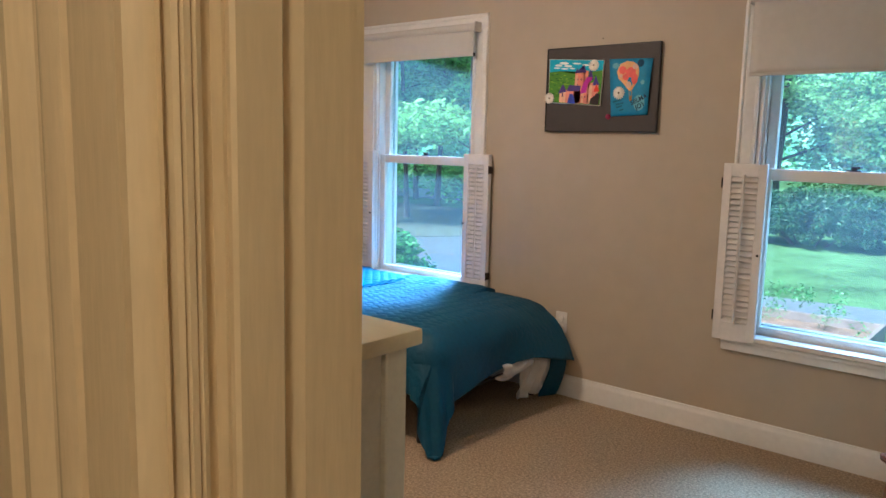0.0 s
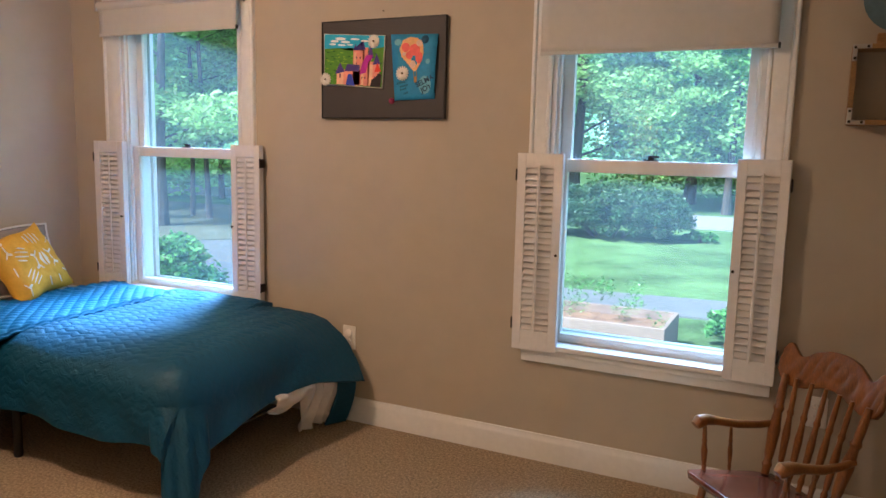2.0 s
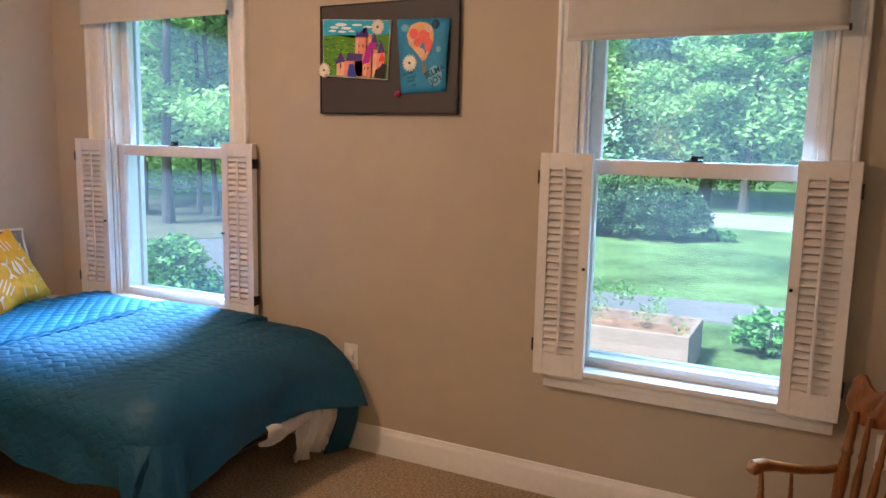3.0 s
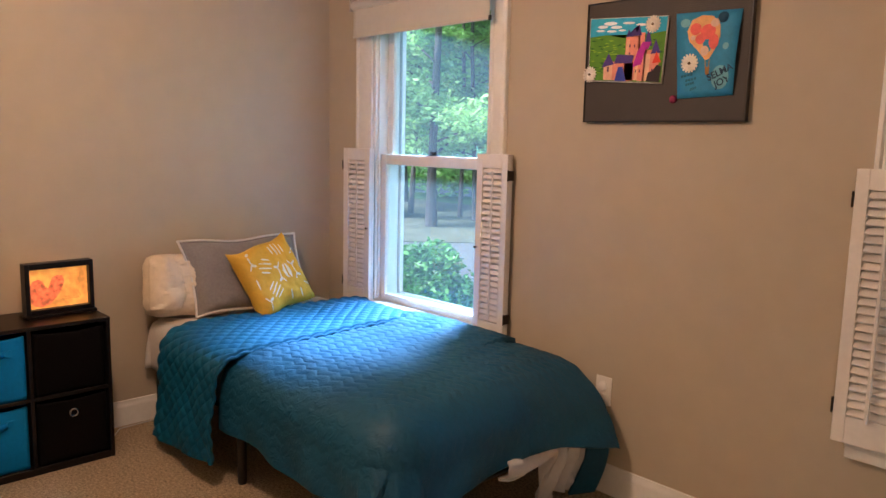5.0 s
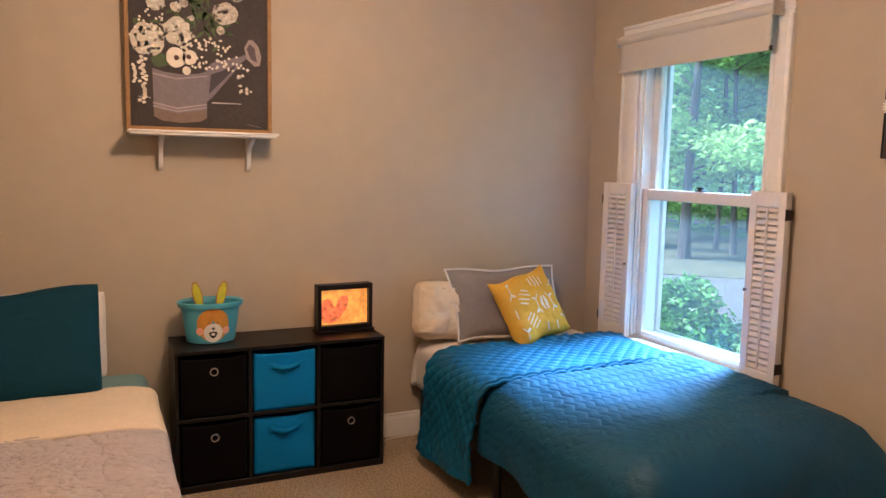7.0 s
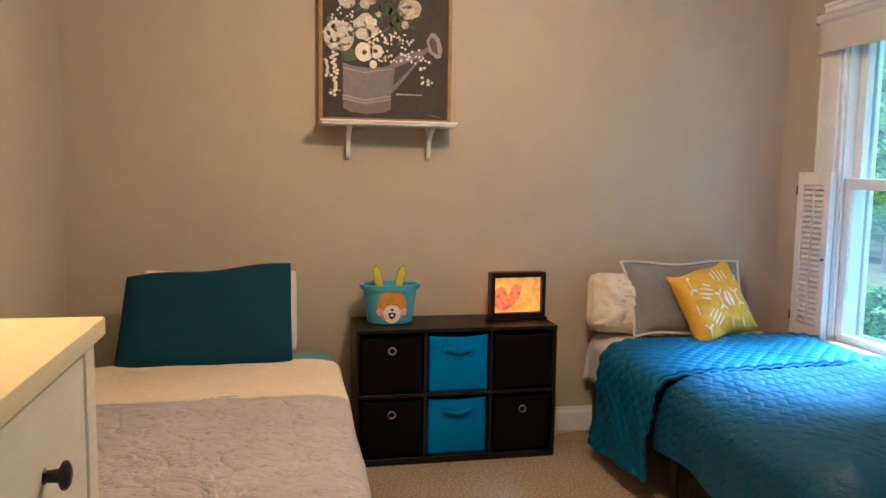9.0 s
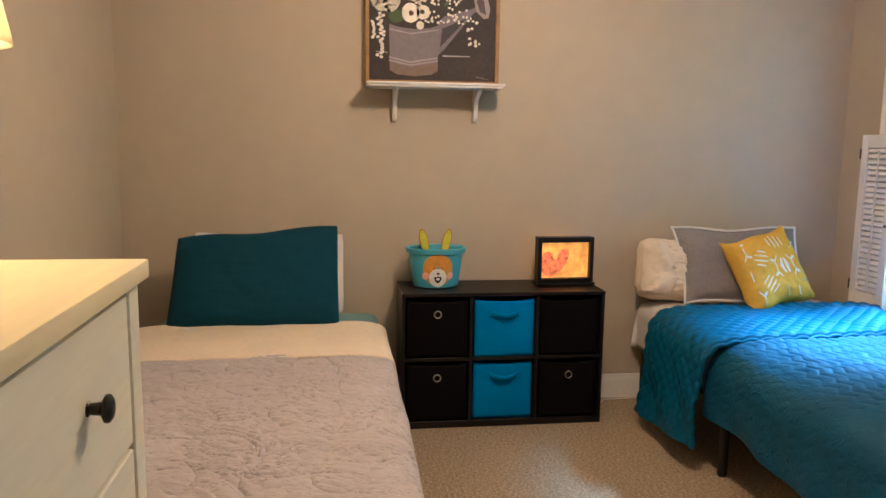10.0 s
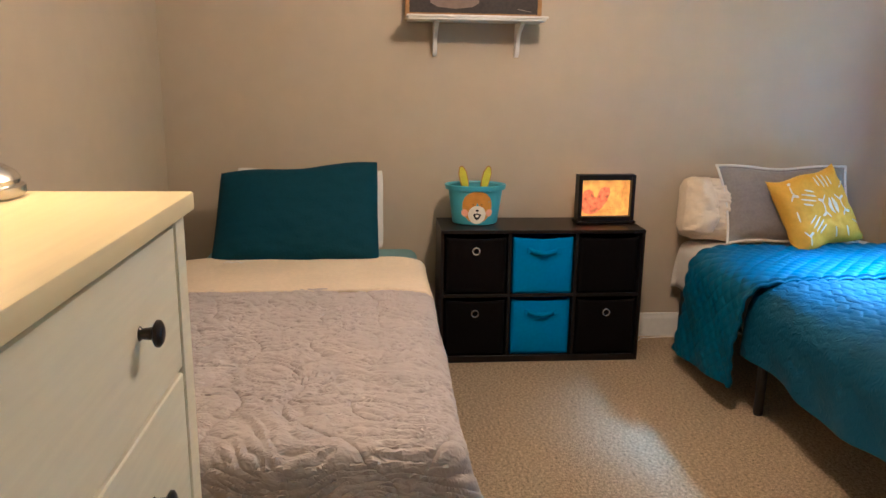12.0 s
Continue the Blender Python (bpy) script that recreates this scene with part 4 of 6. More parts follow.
bm = bmesh.new()
seg = 40
rows_ = [(0.0, -0.012), (0.004, -0.002), (0.012, 0), (0.06, 0), (0.12, 0), (0.156, 0), (0.158, 0.012), (0.178, 0.014), (0.181, 0.009), (0.178, 0.002), (0.15, -0.003), (0.01, -0.003)]
prev = None
for z, o in rows_:
    ring = [bm.verts.new(bucket_point(2 * math.pi * k / seg, z, o)) for k in range(seg)]
    if prev:
        for k in range(seg):
            bm.faces.new((prev[k], prev[(k + 1) % seg], ring[(k + 1) % seg], ring[k]))
    else:
        bm.faces.new(ring[::-1])
    prev = ring
bm.faces.new(prev)
part("body", bm, BLUEP, bk)
bm = bmesh.new()
tube(bm, [Vector((-0.03 - 0.02 * math.sin(math.pi * k / 14), 0.124 * math.cos(math.pi * k / 14), 0.168 + 0.012 * math.sin(math.pi * k / 14))) for k in range(15)], 0.004, 8)
part("handle", bm, BLUEP, bk)


def decal(name, pts, material, parent, lift):
    """A painted patch on the bucket's front; pts in metres along the rim (a) and up (z)."""
    bm = bmesh.new()
    n = len(pts)
    cx, cz = sum(p[0] for p in pts) / n, sum(p[1] for p in pts) / n
    rings = []
    for s in (1, 0.66, 0.33):
        rings.append([bm.verts.new(bucket_point((cx + (x - cx) * s) / 0.109 * 1.0, cz + (z - cz) * s, lift)) for x, z in pts])
    for a, b in zip(rings, rings[1:]):
        for k in range(n):
            bm.faces.new((a[k], a[(k + 1) % n], b[(k + 1) % n], b[k]))
    bm.faces.new(rings[-1])
    return part(name, bm, material, parent)


def oval(cx, cz, rx, rz, n=20):
    return [(cx + rx * math.cos(2 * math.pi * k / n), cz + rz * math.sin(2 * math.pi * k / n)) for k in range(n)]


ORANGE, PINK, WHITEI, BLACKI = ink(0.62, 0.27, 0.03), ink(0.85, 0.42, 0.28), ink(0.85, 0.78, 0.68), ink(0.02, 0.015, 0.015)
decal("bunny_head", oval(0, 0.084, 0.067, 0.074), ORANGE, bk, 0.0008)
decal("cheek", oval(-0.056, 0.058, 0.017, 0.017), PINK, bk, 0.0016)
decal("cheek", oval(0.056, 0.058, 0.017, 0.017), PINK, bk, 0.0016)
decal("muzzle", oval(0, 0.050, 0.040, 0.042), WHITEI, bk, 0.0016)
decal("nose", oval(0, 0.070, 0.007, 0.005), BLACKI, bk, 0.0024)
decal("mouth", [(-0.018, 0.050), (-0.012, 0.056), (-0.003, 0.055), (0, 0.062), (0.003, 0.055), (0.012, 0.056), (0.018, 0.050), (0.010, 0.032), (0, 0.026), (-0.010, 0.032)], BLACKI, bk, 0.0024)
decal("teeth", oval(0, 0.045, 0.008, 0.006), WHITEI, bk, 0.0030)
for s in (-1, 1):
    decal("eye", [(s * 0.010, 0.094), (s * 0.017, 0.099), (s * 0.024, 0.094), (s * 0.017, 0.0965)], BLACKI, bk, 0.0016)
    bm = bmesh.new()
    prof = [(-0.012, 0), (-0.021, 0.050), (-0.020, 0.095), (-0.010, 0.122), (0, 0.128), (0.010, 0.122), (0.019, 0.095), (0.019, 0.050), (0.010, 0)]
    m = Matrix.Translation((-0.02, s * 0.036, 0.135)) @ pose(0, 0, 0, 0, 0, 90) @ pose(0, 0, 0, 0, s * 13, 0)
    prism(bm, prof, 0.006, m)
    ear = part("ear", bm, ink(0.42, 0.22, 0.05), bk)
    bm = bmesh.new()
    prism(bm, [(x * 0.8, 0.012 + z * 0.86) for x, z in prof], 0.003, Matrix.Translation((0.0032 - 0.02, s * 0.036, 0.135)) @ pose(0, 0, 0, 0, 0, 90) @ pose(0, 0, 0, 0, s * 13, 0) @ Matrix.Translation((0, -0.0015, 0)))
    part("ear_lining", bm, ink(0.62, 0.58, 0.03), ear, "yellow-green inner ear")

# ---- the light box picture ----
lb = thing("light_box", "black box frame with a lit orange heart picture on the cubes", "picture frame", (-3.40, 2.318, CH + 0.001), 3)
lw, lh = 0.270, 0.224
bm = bmesh.new()
box(bm, (-0.035, -lw / 2, 0.012), (0.022, -lw / 2 + 0.018, lh), 0.002)
box(bm, (-0.035, lw / 2 - 0.018, 0.012), (0.022, lw / 2, lh), 0.002)
box(bm, (-0.035, -lw / 2 + 0.018, lh - 0.024), (0.022, lw / 2 - 0.018, lh), 0.002)
box(bm, (-0.035, -lw / 2 + 0.018, 0.012), (0.022, lw / 2 - 0.018, 0.032), 0.002)
box(bm, (-0.042, -lw / 2 - 0.006, 0.0), (0.034, lw / 2 + 0.006, 0.0115), 0.002)
part("frame", bm, ESPR, lb)
one_box("picture", (-0.010, -lw / 2 + 0.0185, 0.0325), (-0.004, lw / 2 - 0.0185, lh - 0.0245), glow("lit_orange_paper", (1.0, 0.40, 0.07), 0.19, 0.28, 26), lb)


def stroke(bm, pts, w, y=0.0):
    """A brush stroke along pts (a, z), w wide, in a plane."""
    for (a0, z0), (a1, z1) in zip(pts, pts[1:]):
        d = math.hypot(a1 - a0, z1 - z0) or 1
        nx, nz = -(z1 - z0) / d * w / 2, (a1 - a0) / d * w / 2
        bm.faces.new([bm.verts.new((x, y, z)) for x, z in ((a0 + nx, z0 + nz), (a0 - nx, z0 - nz), (a1 - nx, z1 - nz), (a1 + nx, z1 + nz))])


RED = glow("lit_red_paint", (0.88, 0.19, 0.065), 0.16, 0.42, 42)
FACE_E = pose(0, 0, 0, 0, 0, 90)      # a picture drawn in x, z that looks along -y, turned to look along +x


def picture_part(name, bm, material, parent, m, label=""):
    bmesh.ops.transform(bm, matrix=m, verts=bm.verts)
    return part(name, bm, material, parent, label, smooth=False)


def poly(bm, pts, y=0.0):
    bm.faces.new([bm.verts.new((x, y, z)) for x, z in pts])


bm = bmesh.new()
poly(bm, [(-0.113, 0.085), (-0.112, 0.062), (-0.095, 0.044), (-0.065, 0.038), (-0.035, 0.048), (-0.008, 0.075), (0.012, 0.105), (0.024, 0.140), (0.018, 0.162), (-0.002, 0.168), (-0.022, 0.160), (-0.032, 0.140), (-0.040, 0.116), (-0.052, 0.122), (-0.060, 0.144), (-0.078, 0.156), (-0.098, 0.150), (-0.112, 0.130)])
picture_part("painted_heart", bm, RED, lb, Matrix.Translation((-0.0032, 0, 0)) @ FACE_E)
bm = bmesh.new()
rnd = random.Random(7)
for i in range(12):
    z = 0.165 - i * 0.0095
    x = 0.045 - 0.045 * (i > 8) * (i - 8) / 4
    while x < 0.085:
        wl = rnd.uniform(0.004, 0.010)
        stroke(bm, [(x, z), (x + wl * 0.4, z + 0.004), (x + wl, z - 0.001)], 0.0016)
        x += wl + 0.004
picture_part("handwriting_bars", bm, glow("lit_brown_ink", (0.62, 0.2, 0.03), 0.1), lb, Matrix.Translation((-0.0030, 0, 0)) @ FACE_E, "thin brown unreadable writing")

cord = thing("power_cord", "thin white cord lying on the carpet by the cube unit", "cord")
bm = bmesh.new()
tube(bm, [(-3.53, 2.48, 0.30), (-3.52, 2.485, 0.15), (-3.47, 2.49, 0.03), (-3.40, 2.50, 0.006), (-3.44, 2.53, 0.006), (-3.51, 2.58, 0.006), (-3.52, 2.70, 0.006), (-3.525, 2.85, 0.006)], 0.0028, 6)
part("cable", bm, SHEET, cord)

# ---- picture and its shelf ----
ws = thing("wall_shelf", "white wooden wall shelf on two brackets under the flower picture", "shelf", (X0, 1.703, 1.515))
bm = bmesh.new()
box(bm, (0.0005, -0.305, 0.0), (0.205, 0.305, 0.010), 0.003, 2)
box(bm, (0.0005, -0.297, -0.010), (0.197, 0.297, -0.0002), 0.003, 2)
part("board", bm, TRIM, ws)
for y in (-0.172, 0.202):
    bm = bmesh.new()
    out = [(0.001, -0.011), (0.150, -0.011), (0.150, -0.022), (0.120, -0.034), (0.085, -0.045), (0.060, -0.065), (0.048, -0.095), (0.044, -0.125), (0.032, -0.148), (0.015, -0.158), (0.001, -0.158)]
    prism(bm, out, 0.018, Matrix.Translation((0, y - 0.009, 0)))
    part("shelf_bracket", bm, TRIM, ws)
PW, PH = 0.612, 0.80
pic = thing("framed_picture", "wood-framed canvas of white flowers in a galvanised watering can", "picture", (X0 + 0.045, 1.703, 1.5255))
bm = bmesh.new()
for a, b in (((-PW / 2, 0, 0), (-PW / 2 + 0.018, 0.032, PH)), ((PW / 2 - 0.018, 0, 0), (PW / 2, 0.032, PH)), ((-PW / 2 + 0.018, 0.0, 0), (PW / 2 - 0.018, 0.032, 0.018)), ((-PW / 2 + 0.018, 0.0, PH - 0.018), (PW / 2 - 0.018, 0.032, PH))):
    box(bm, a, b, 0.002)
picture_part("frame", bm, FRAMEW, pic, FACE_E)
bm = bmesh.new()
box(bm, (-PW / 2 + 0.018, 0.008, 0.018), (PW / 2 - 0.018, 0.02, PH - 0.018))
canvas = picture_part("canvas", bm, mat("dark_canvas", (0.030, 0.021, 0.019), 0.65, spread=0.4, scale=7), pic, FACE_E)
KP = 0.00262 / 3


def pp(cx, cy, k=KP):
    """From the drawing's grid (700 wide, rows down from the sill at 632) to metres."""
    return ((cx - 415) * k, 0.0 + (632 - cy) * k)


def paint(name, shapes, color, lift, label=""):
    groups_ = [[s] for s in shapes] if len(shapes) <= 12 else [shapes]
    for some in groups_:
        bm = bmesh.new()
        for s in some:
            poly(bm, [pp(*q) for q in s], 0.0075 - lift)
        o = picture_part(name, bm, ink(*color), canvas, FACE_E, label)
        if len(some) > 1:
            o["kind"] = "stuff"


def blob(cx, cy, rx, ry, n=14, seed=0, rough=0.12):
    r_ = random.Random(int(cx * 7 + cy * 13 + seed))
    return [(cx + rx * math.cos(2 * math.pi * k / n) * (1 + r_.uniform(-rough, rough)), cy + ry * math.sin(2 * math.pi * k / n) * (1 + r_.uniform(-rough, rough))) for k in range(n)]


paint("can_body", [[(188, 330), (240, 345), (320, 352), (400, 345), (443, 330), (441, 560), (410, 580), (320, 590), (230, 582), (192, 562)]], (0.20, 0.17, 0.19), 0.0006)
paint("can_rust", [[(190, 520), (300, 545), (441, 520), (441, 560), (410, 580), (320, 590), (230, 582), (192, 562)]], (0.19, 0.135, 0.11), 0.0010)
paint("can_band", [[(188, 492), (300, 515), (441, 490), (441, 498), (300, 524), (188, 501)], [(188, 508), (300, 531), (441, 506), (441, 512), (300, 538), (188, 515)], [(188, 352), (300, 372), (443, 350), (443, 356), (300, 379), (188, 359)]], (0.36, 0.31, 0.33), 0.0014)
paint("spout", [[(440, 315), (470, 285), (610, 245), (650, 225), (655, 240), (620, 270), (560, 345), (470, 455), (442, 480)]], (0.19, 0.16, 0.19), 0.0006)
paint("spout_hollow", [[(462, 345), (590, 290), (540, 350), (452, 440)]], (0.05, 0.04, 0.05), 0.0010)
paint("rose_head", [[(628, 200), (650, 160), (672, 158), (700, 190), (714, 240), (705, 285), (680, 290), (640, 255)]], (0.33, 0.27, 0.25), 0.0010)
paint("rose_face", [[(640, 205), (655, 178), (680, 200), (692, 270), (660, 255)]], (0.09, 0.07, 0.08), 0.0014)
paint("shine_line", [[(467, 480), (610, 481), (610, 485), (467, 487)], [(120, 468), (180, 472), (180, 475), (120, 471)]], (0.5, 0.45, 0.45), 0.0010)
paint("signature", [[(640, 584), (712, 598), (712, 600), (640, 587)]], (0.25, 0.2, 0.18), 0.0010)
rnd = random.Random(12)
lv = []
for _ in range(46):
    cx, cy = rnd.gauss(400, 75), rnd.gauss(80, 70)
    if cy > 300 or cx < 130:
        continue
    th = rnd.uniform(0, 6.3)
    L = rnd.uniform(22, 46)
    lv.append([(cx - L * math.cos(th), cy - L * math.sin(th)), (cx - 9 * math.sin(th), cy + 9 * math.cos(th)), (cx + L * math.cos(th), cy + L * math.sin(th)), (cx + 9 * math.sin(th), cy - 9 * math.cos(th))])
lv += [blob(225, 290, 45, 35), blob(130, 115, 25, 18), blob(430, 60, 30, 22)]
paint("painted_leaves", lv, (0.06, 0.10, 0.035), 0.0012)
flowers = [(170, 195, 82, 78), (305, 145, 66, 66), (210, 20, 42, 34), (300, 30, 26, 24), (535, 40, 62, 54), (512, 125, 18, 22), (375, 78, 14, 14), (590, -60, 40, 36), (250, -70, 60, 52), (420, -90, 70, 60), (340, 10, 20, 18)]
paint("white_bloom", [blob(*f, n=18) for f in flowers], (0.60, 0.55, 0.45), 0.0020)
pet = []
for cx, cy, rx, ry in flowers:
    for _ in range(int(rx * ry / 60)):
        a, r_ = rnd.uniform(0, 6.3), math.sqrt(rnd.random())
        pet.append(blob(cx + rx * 0.95 * r_ * math.cos(a), cy + ry * 0.95 * r_ * math.sin(a), rnd.uniform(6, 11), rnd.uniform(5, 9), 6, _))
half = len(pet) // 2
paint("petals", pet[:half], (0.78, 0.73, 0.62), 0.0026)
paint("petal_shades", pet[half:], (0.46, 0.41, 0.34), 0.0030)
paint("daisy", [blob(298, 272, 46, 50, 20, rough=0.05), blob(362, 268, 34, 36, 18, rough=0.05), blob(347, 333, 20, 21, rough=0.03)], (0.80, 0.74, 0.62), 0.0034)
paint("daisy_centre", [blob(300, 274, 13, 13, 10), blob(358, 266, 12, 12, 10)], (0.08, 0.04, 0.03), 0.0040)
dots = [blob(rnd.uniform(320, 590), rnd.uniform(160, 330), rnd.uniform(5, 9), rnd.uniform(5, 9), 7, _) for _ in range(75)]
dots += [blob(rnd.uniform(590, 660), rnd.uniform(280, 430), rnd.uniform(5, 10), rnd.uniform(5, 10), 7, _) for _ in range(16)]
dots += [blob(rnd.uniform(130, 240), rnd.uniform(50, 130), 6, 6, 7, _) for _ in range(14)]
dots += [blob(150 + rnd.gauss(0, 9), y, 10, 8, 7, y) for y in range(280, 505, 9)] + [blob(110 + rnd.gauss(0, 5), y, 8, 7, 7, y) for y in range(320, 405, 9)]
paint("small_blossoms", dots, (0.78, 0.73, 0.62), 0.0030)

# ---- the picture board between the windows ----
pb = thing("pin_board", "ribbed dark grey board with a canvas and a drawing on it", "notice board", (-1.822, Y1 - 0.026, 1.460))
BW, BH = 0.645, 0.440
bm = bmesh.new()
box(bm, (0.004, 0.004, 0.004), (BW - 0.004, 0.024, BH - 0.004), 0.002)
bd = part("board_panel", bm, BOARD, pb, smooth=False)
n = 66
rib = None
for i in range(n):
    if rib is None:
        rib = one_box("rib", (0.008, 0.0018, 0.0), (BW - 0.008, 0.005, 0.0038), BOARD, bd)
        r_ = rib
    else:
        r_ = new("rib", rib.data)
        r_.parent = bd
    r_.location.z = 0.010 + i * (BH - 0.02) / n
bm = bmesh.new()
for a, b in (((0, 0, 0), (BW, 0.022, 0.004)), ((0, 0, BH - 0.004), (BW, 0.022, BH)), ((0, 0, 0.004), (0.004, 0.022, BH - 0.004)), ((BW - 0.004, 0, 0.004), (BW, 0.022, BH - 0.004))):
    box(bm, a, b, 0.001)
part("board_rim", bm, DARKP, pb, "thin dark metal rim")


def board_art(name, label, corners, y0, bow):
    """A sheet of card on the board, placed by its four corners (bl, br, tr, tl) in metres. Returns the thing and its map from the unit square."""
    t = thing(name, label, "drawing", (-1.822, Y1 - 0.026, 1.448))
    bl, br, tr, tl = [Vector(c) for c in corners]

    def f(u, v, lift=0.0):
        p = bl * (1 - u) * (1 - v) + br * u * (1 - v) + tr * u * v + tl * (1 - u) * v
        return Vector((p.x, y0 - bow * math.sin(math.pi * v) * u - lift, p.y))
    return t, f


def art_part(t, f, name, shapes, color, lift, label=""):
    groups_ = [[s] for s in shapes] if len(shapes) <= 12 else [shapes]
    for some in groups_:
        bm = bmesh.new()
        for s in some:
            bm.faces.new([bm.verts.new(f(u, v, lift)) for u, v in s])
        bmesh.ops.triangulate(bm, faces=bm.faces)
        o = part(name, bm, ink(*color), t, label, smooth=False)
        if len(some) > 1:
            o["kind"] = "stuff"


art, F = board_art("canvas_painting", "child's painting of a pink and purple castle on a green hill", [(0.022, 0.166), (0.336, 0.144), (0.350, 0.376), (0.020, 0.397)], -0.007, 0.0)
bm = surface(2, 2, lambda u, v: F(u, v))
o = part("canvas", bm, ink(0.78, 0.72, 0.65), art)
o.modifiers.new("thickness", "SOLIDIFY").thickness = 0.006


def S(*pts):
    """Points of the castle picture, in hundredths of its width and height from its top left."""
    return [(x / 100, 1 - y / 100) for x, y in pts]


sq = lambda a, b, c, d: S((a, d), (c, d), (c, b), (a, b))
art_part(art, F, "sky", [sq(1, 1, 99, 36)], (0.03, 0.42, 0.62), 0.0008)
art_part(art, F, "hill", [S((1, 98), (99, 98), (99, 22), (80, 26), (50, 32), (20, 27), (1, 30))], (0.09, 0.26, 0.01), 0.0012)
rnd = random.Random(21)
st1, st2 = [], []
for i in range(120):
    x, y = rnd.uniform(4, 96), rnd.uniform(30, 88)
    w_, h_ = rnd.uniform(5, 10), rnd.uniform(1, 2)
    k = S((x - w_ / 2, y), (x, y + h_), (x + w_ / 2, y + rnd.uniform(-1, 1)), (x, y - h_ * 0.4))
    k = [(min(max(u, 0.01), 0.99), min(max(v, 0.02), 0.98)) for u, v in k]
    (st1 if i % 2 else st2).append(k)
art_part(art, F, "grass_strokes", st1, (0.25, 0.48, 0.01), 0.0015)
art_part(art, F, "grass_dark_strokes", st2, (0.02, 0.12, 0.01), 0.0016)
cl_ = [S(*[(cx + rx * math.cos(k * 0.7), cy + ry * math.sin(k * 0.7)) for k in range(9)]) for cx, cy, rx, ry in ((18, 14, 7, 2.5), (28, 9, 9, 3), (36, 15, 8, 2.5), (52, 9, 8, 1.8), (15, 20, 6, 1.8), (30, 21, 7, 1.8), (68, 12, 7, 2), (44, 20, 5, 1.6))]
art_part(art, F, "cloud", cl_, (0.85, 0.85, 0.85), 0.0015)
art_part(art, F, "castle_wall", [sq(50, 28, 68, 96), sq(22, 68, 62, 97), sq(75, 50, 94, 97), sq(52, 24, 66, 30), sq(68, 44, 78, 97), sq(66, 24, 74, 50)], (0.80, 0.28, 0.20), 0.0020)
art_part(art, F, "castle_light_wall", [sq(22, 70, 34, 97), sq(77, 56, 83, 97), sq(64, 58, 68, 96), sq(51, 34, 55, 60)], (0.85, 0.48, 0.30), 0.0023)
art_part(art, F, "purple_roof", [S((19, 78), (28, 55), (36, 72)), S((36, 71), (60, 70), (62, 58), (40, 57)), S((50, 30), (53, 18), (56, 26), (60, 17), (64, 25), (66, 12), (70, 28)), S((73, 45), (78, 17), (84, 44)), S((83, 56), (88, 34), (95, 54))], (0.07, 0.035, 0.22), 0.0026)
art_part(art, F, "magenta_tower", [S((61, 76), (66, 52), (72, 38), (82, 38), (80, 48), (76, 50), (72, 72))], (0.45, 0.01, 0.32), 0.0029)
art_part(art, F, "red_roof", [S((86, 70), (90, 52), (97, 68))], (0.75, 0.05, 0.02), 0.0029)
art_part(art, F, "blue_gate", [S((38, 98), (42, 76), (48, 76), (54, 98))], (0.03, 0.05, 0.38), 0.0029)
art_part(art, F, "dark_rock", [S((80, 97), (82, 84), (88, 80), (92, 72), (98, 74), (97, 98))], (0.02, 0.01, 0.012), 0.0032)
art_part(art, F, "castle_window", [sq(55, 42, 56.5, 46), sq(61, 42, 62.5, 46), sq(55, 54, 56.5, 57), sq(65, 80, 66.5, 84), sq(70, 80, 71.5, 84), sq(86, 78, 87.5, 82), sq(27, 76, 29.5, 84)], (0.10, 0.03, 0.10), 0.0032)

art2, G = board_art("card_drawing", "blue card with a pink hot-air balloon, pinned on the board", [(0.398, 0.091), (0.598, 0.098), (0.612, 0.372), (0.375, 0.379)], -0.002, 0.012)
bm = surface(6, 10, lambda u, v: G(u, v))
o = part("card", bm, ink(0.03, 0.25, 0.46), art2)
o.modifiers.new("thickness", "SOLIDIFY").thickness = 0.0008


def ov(cx, cy, rx, ry, n=22, f=S):
    return f(*[(cx + rx * math.cos(2 * math.pi * k / n), cy + ry * math.sin(2 * math.pi * k / n)) for k in range(n)])


art_part(art2, G, "balloon", [S((18, 22), (26, 9), (42, 4), (58, 6), (70, 16), (72, 30), (66, 44), (56, 56), (50, 57), (36, 45), (22, 34))], (0.80, 0.42, 0.16), 0.0010)
art_part(art2, G, "balloon_pink", [ov(32, 20, 9, 7), ov(52, 24, 12, 9), ov(62, 36, 8, 9), ov(40, 32, 8, 6)], (0.82, 0.14, 0.11), 0.0014)
art_part(art2, G, "balloon_light", [ov(48, 46, 7, 6), ov(62, 14, 7, 5), ov(28, 30, 4, 3)], (0.75, 0.50, 0.36), 0.0016)
art_part(art2, G, "basket_rope", [S((49, 57), (51, 57), (52, 66), (50, 66)), S((56, 57), (58, 57), (57, 66), (55, 66))], (0.3, 0.25, 0.15), 0.0016)
art_part(art2, G, "basket", [S((50, 65), (58, 65), (57, 74), (51, 74))], (0.35, 0.18, 0.05), 0.0018)
art_part(art2, G, "pale_puff", [ov(76, 78, 15, 14), ov(82, 42, 5, 4), ov(15, 12, 8, 5)], (0.16, 0.42, 0.52), 0.0010)


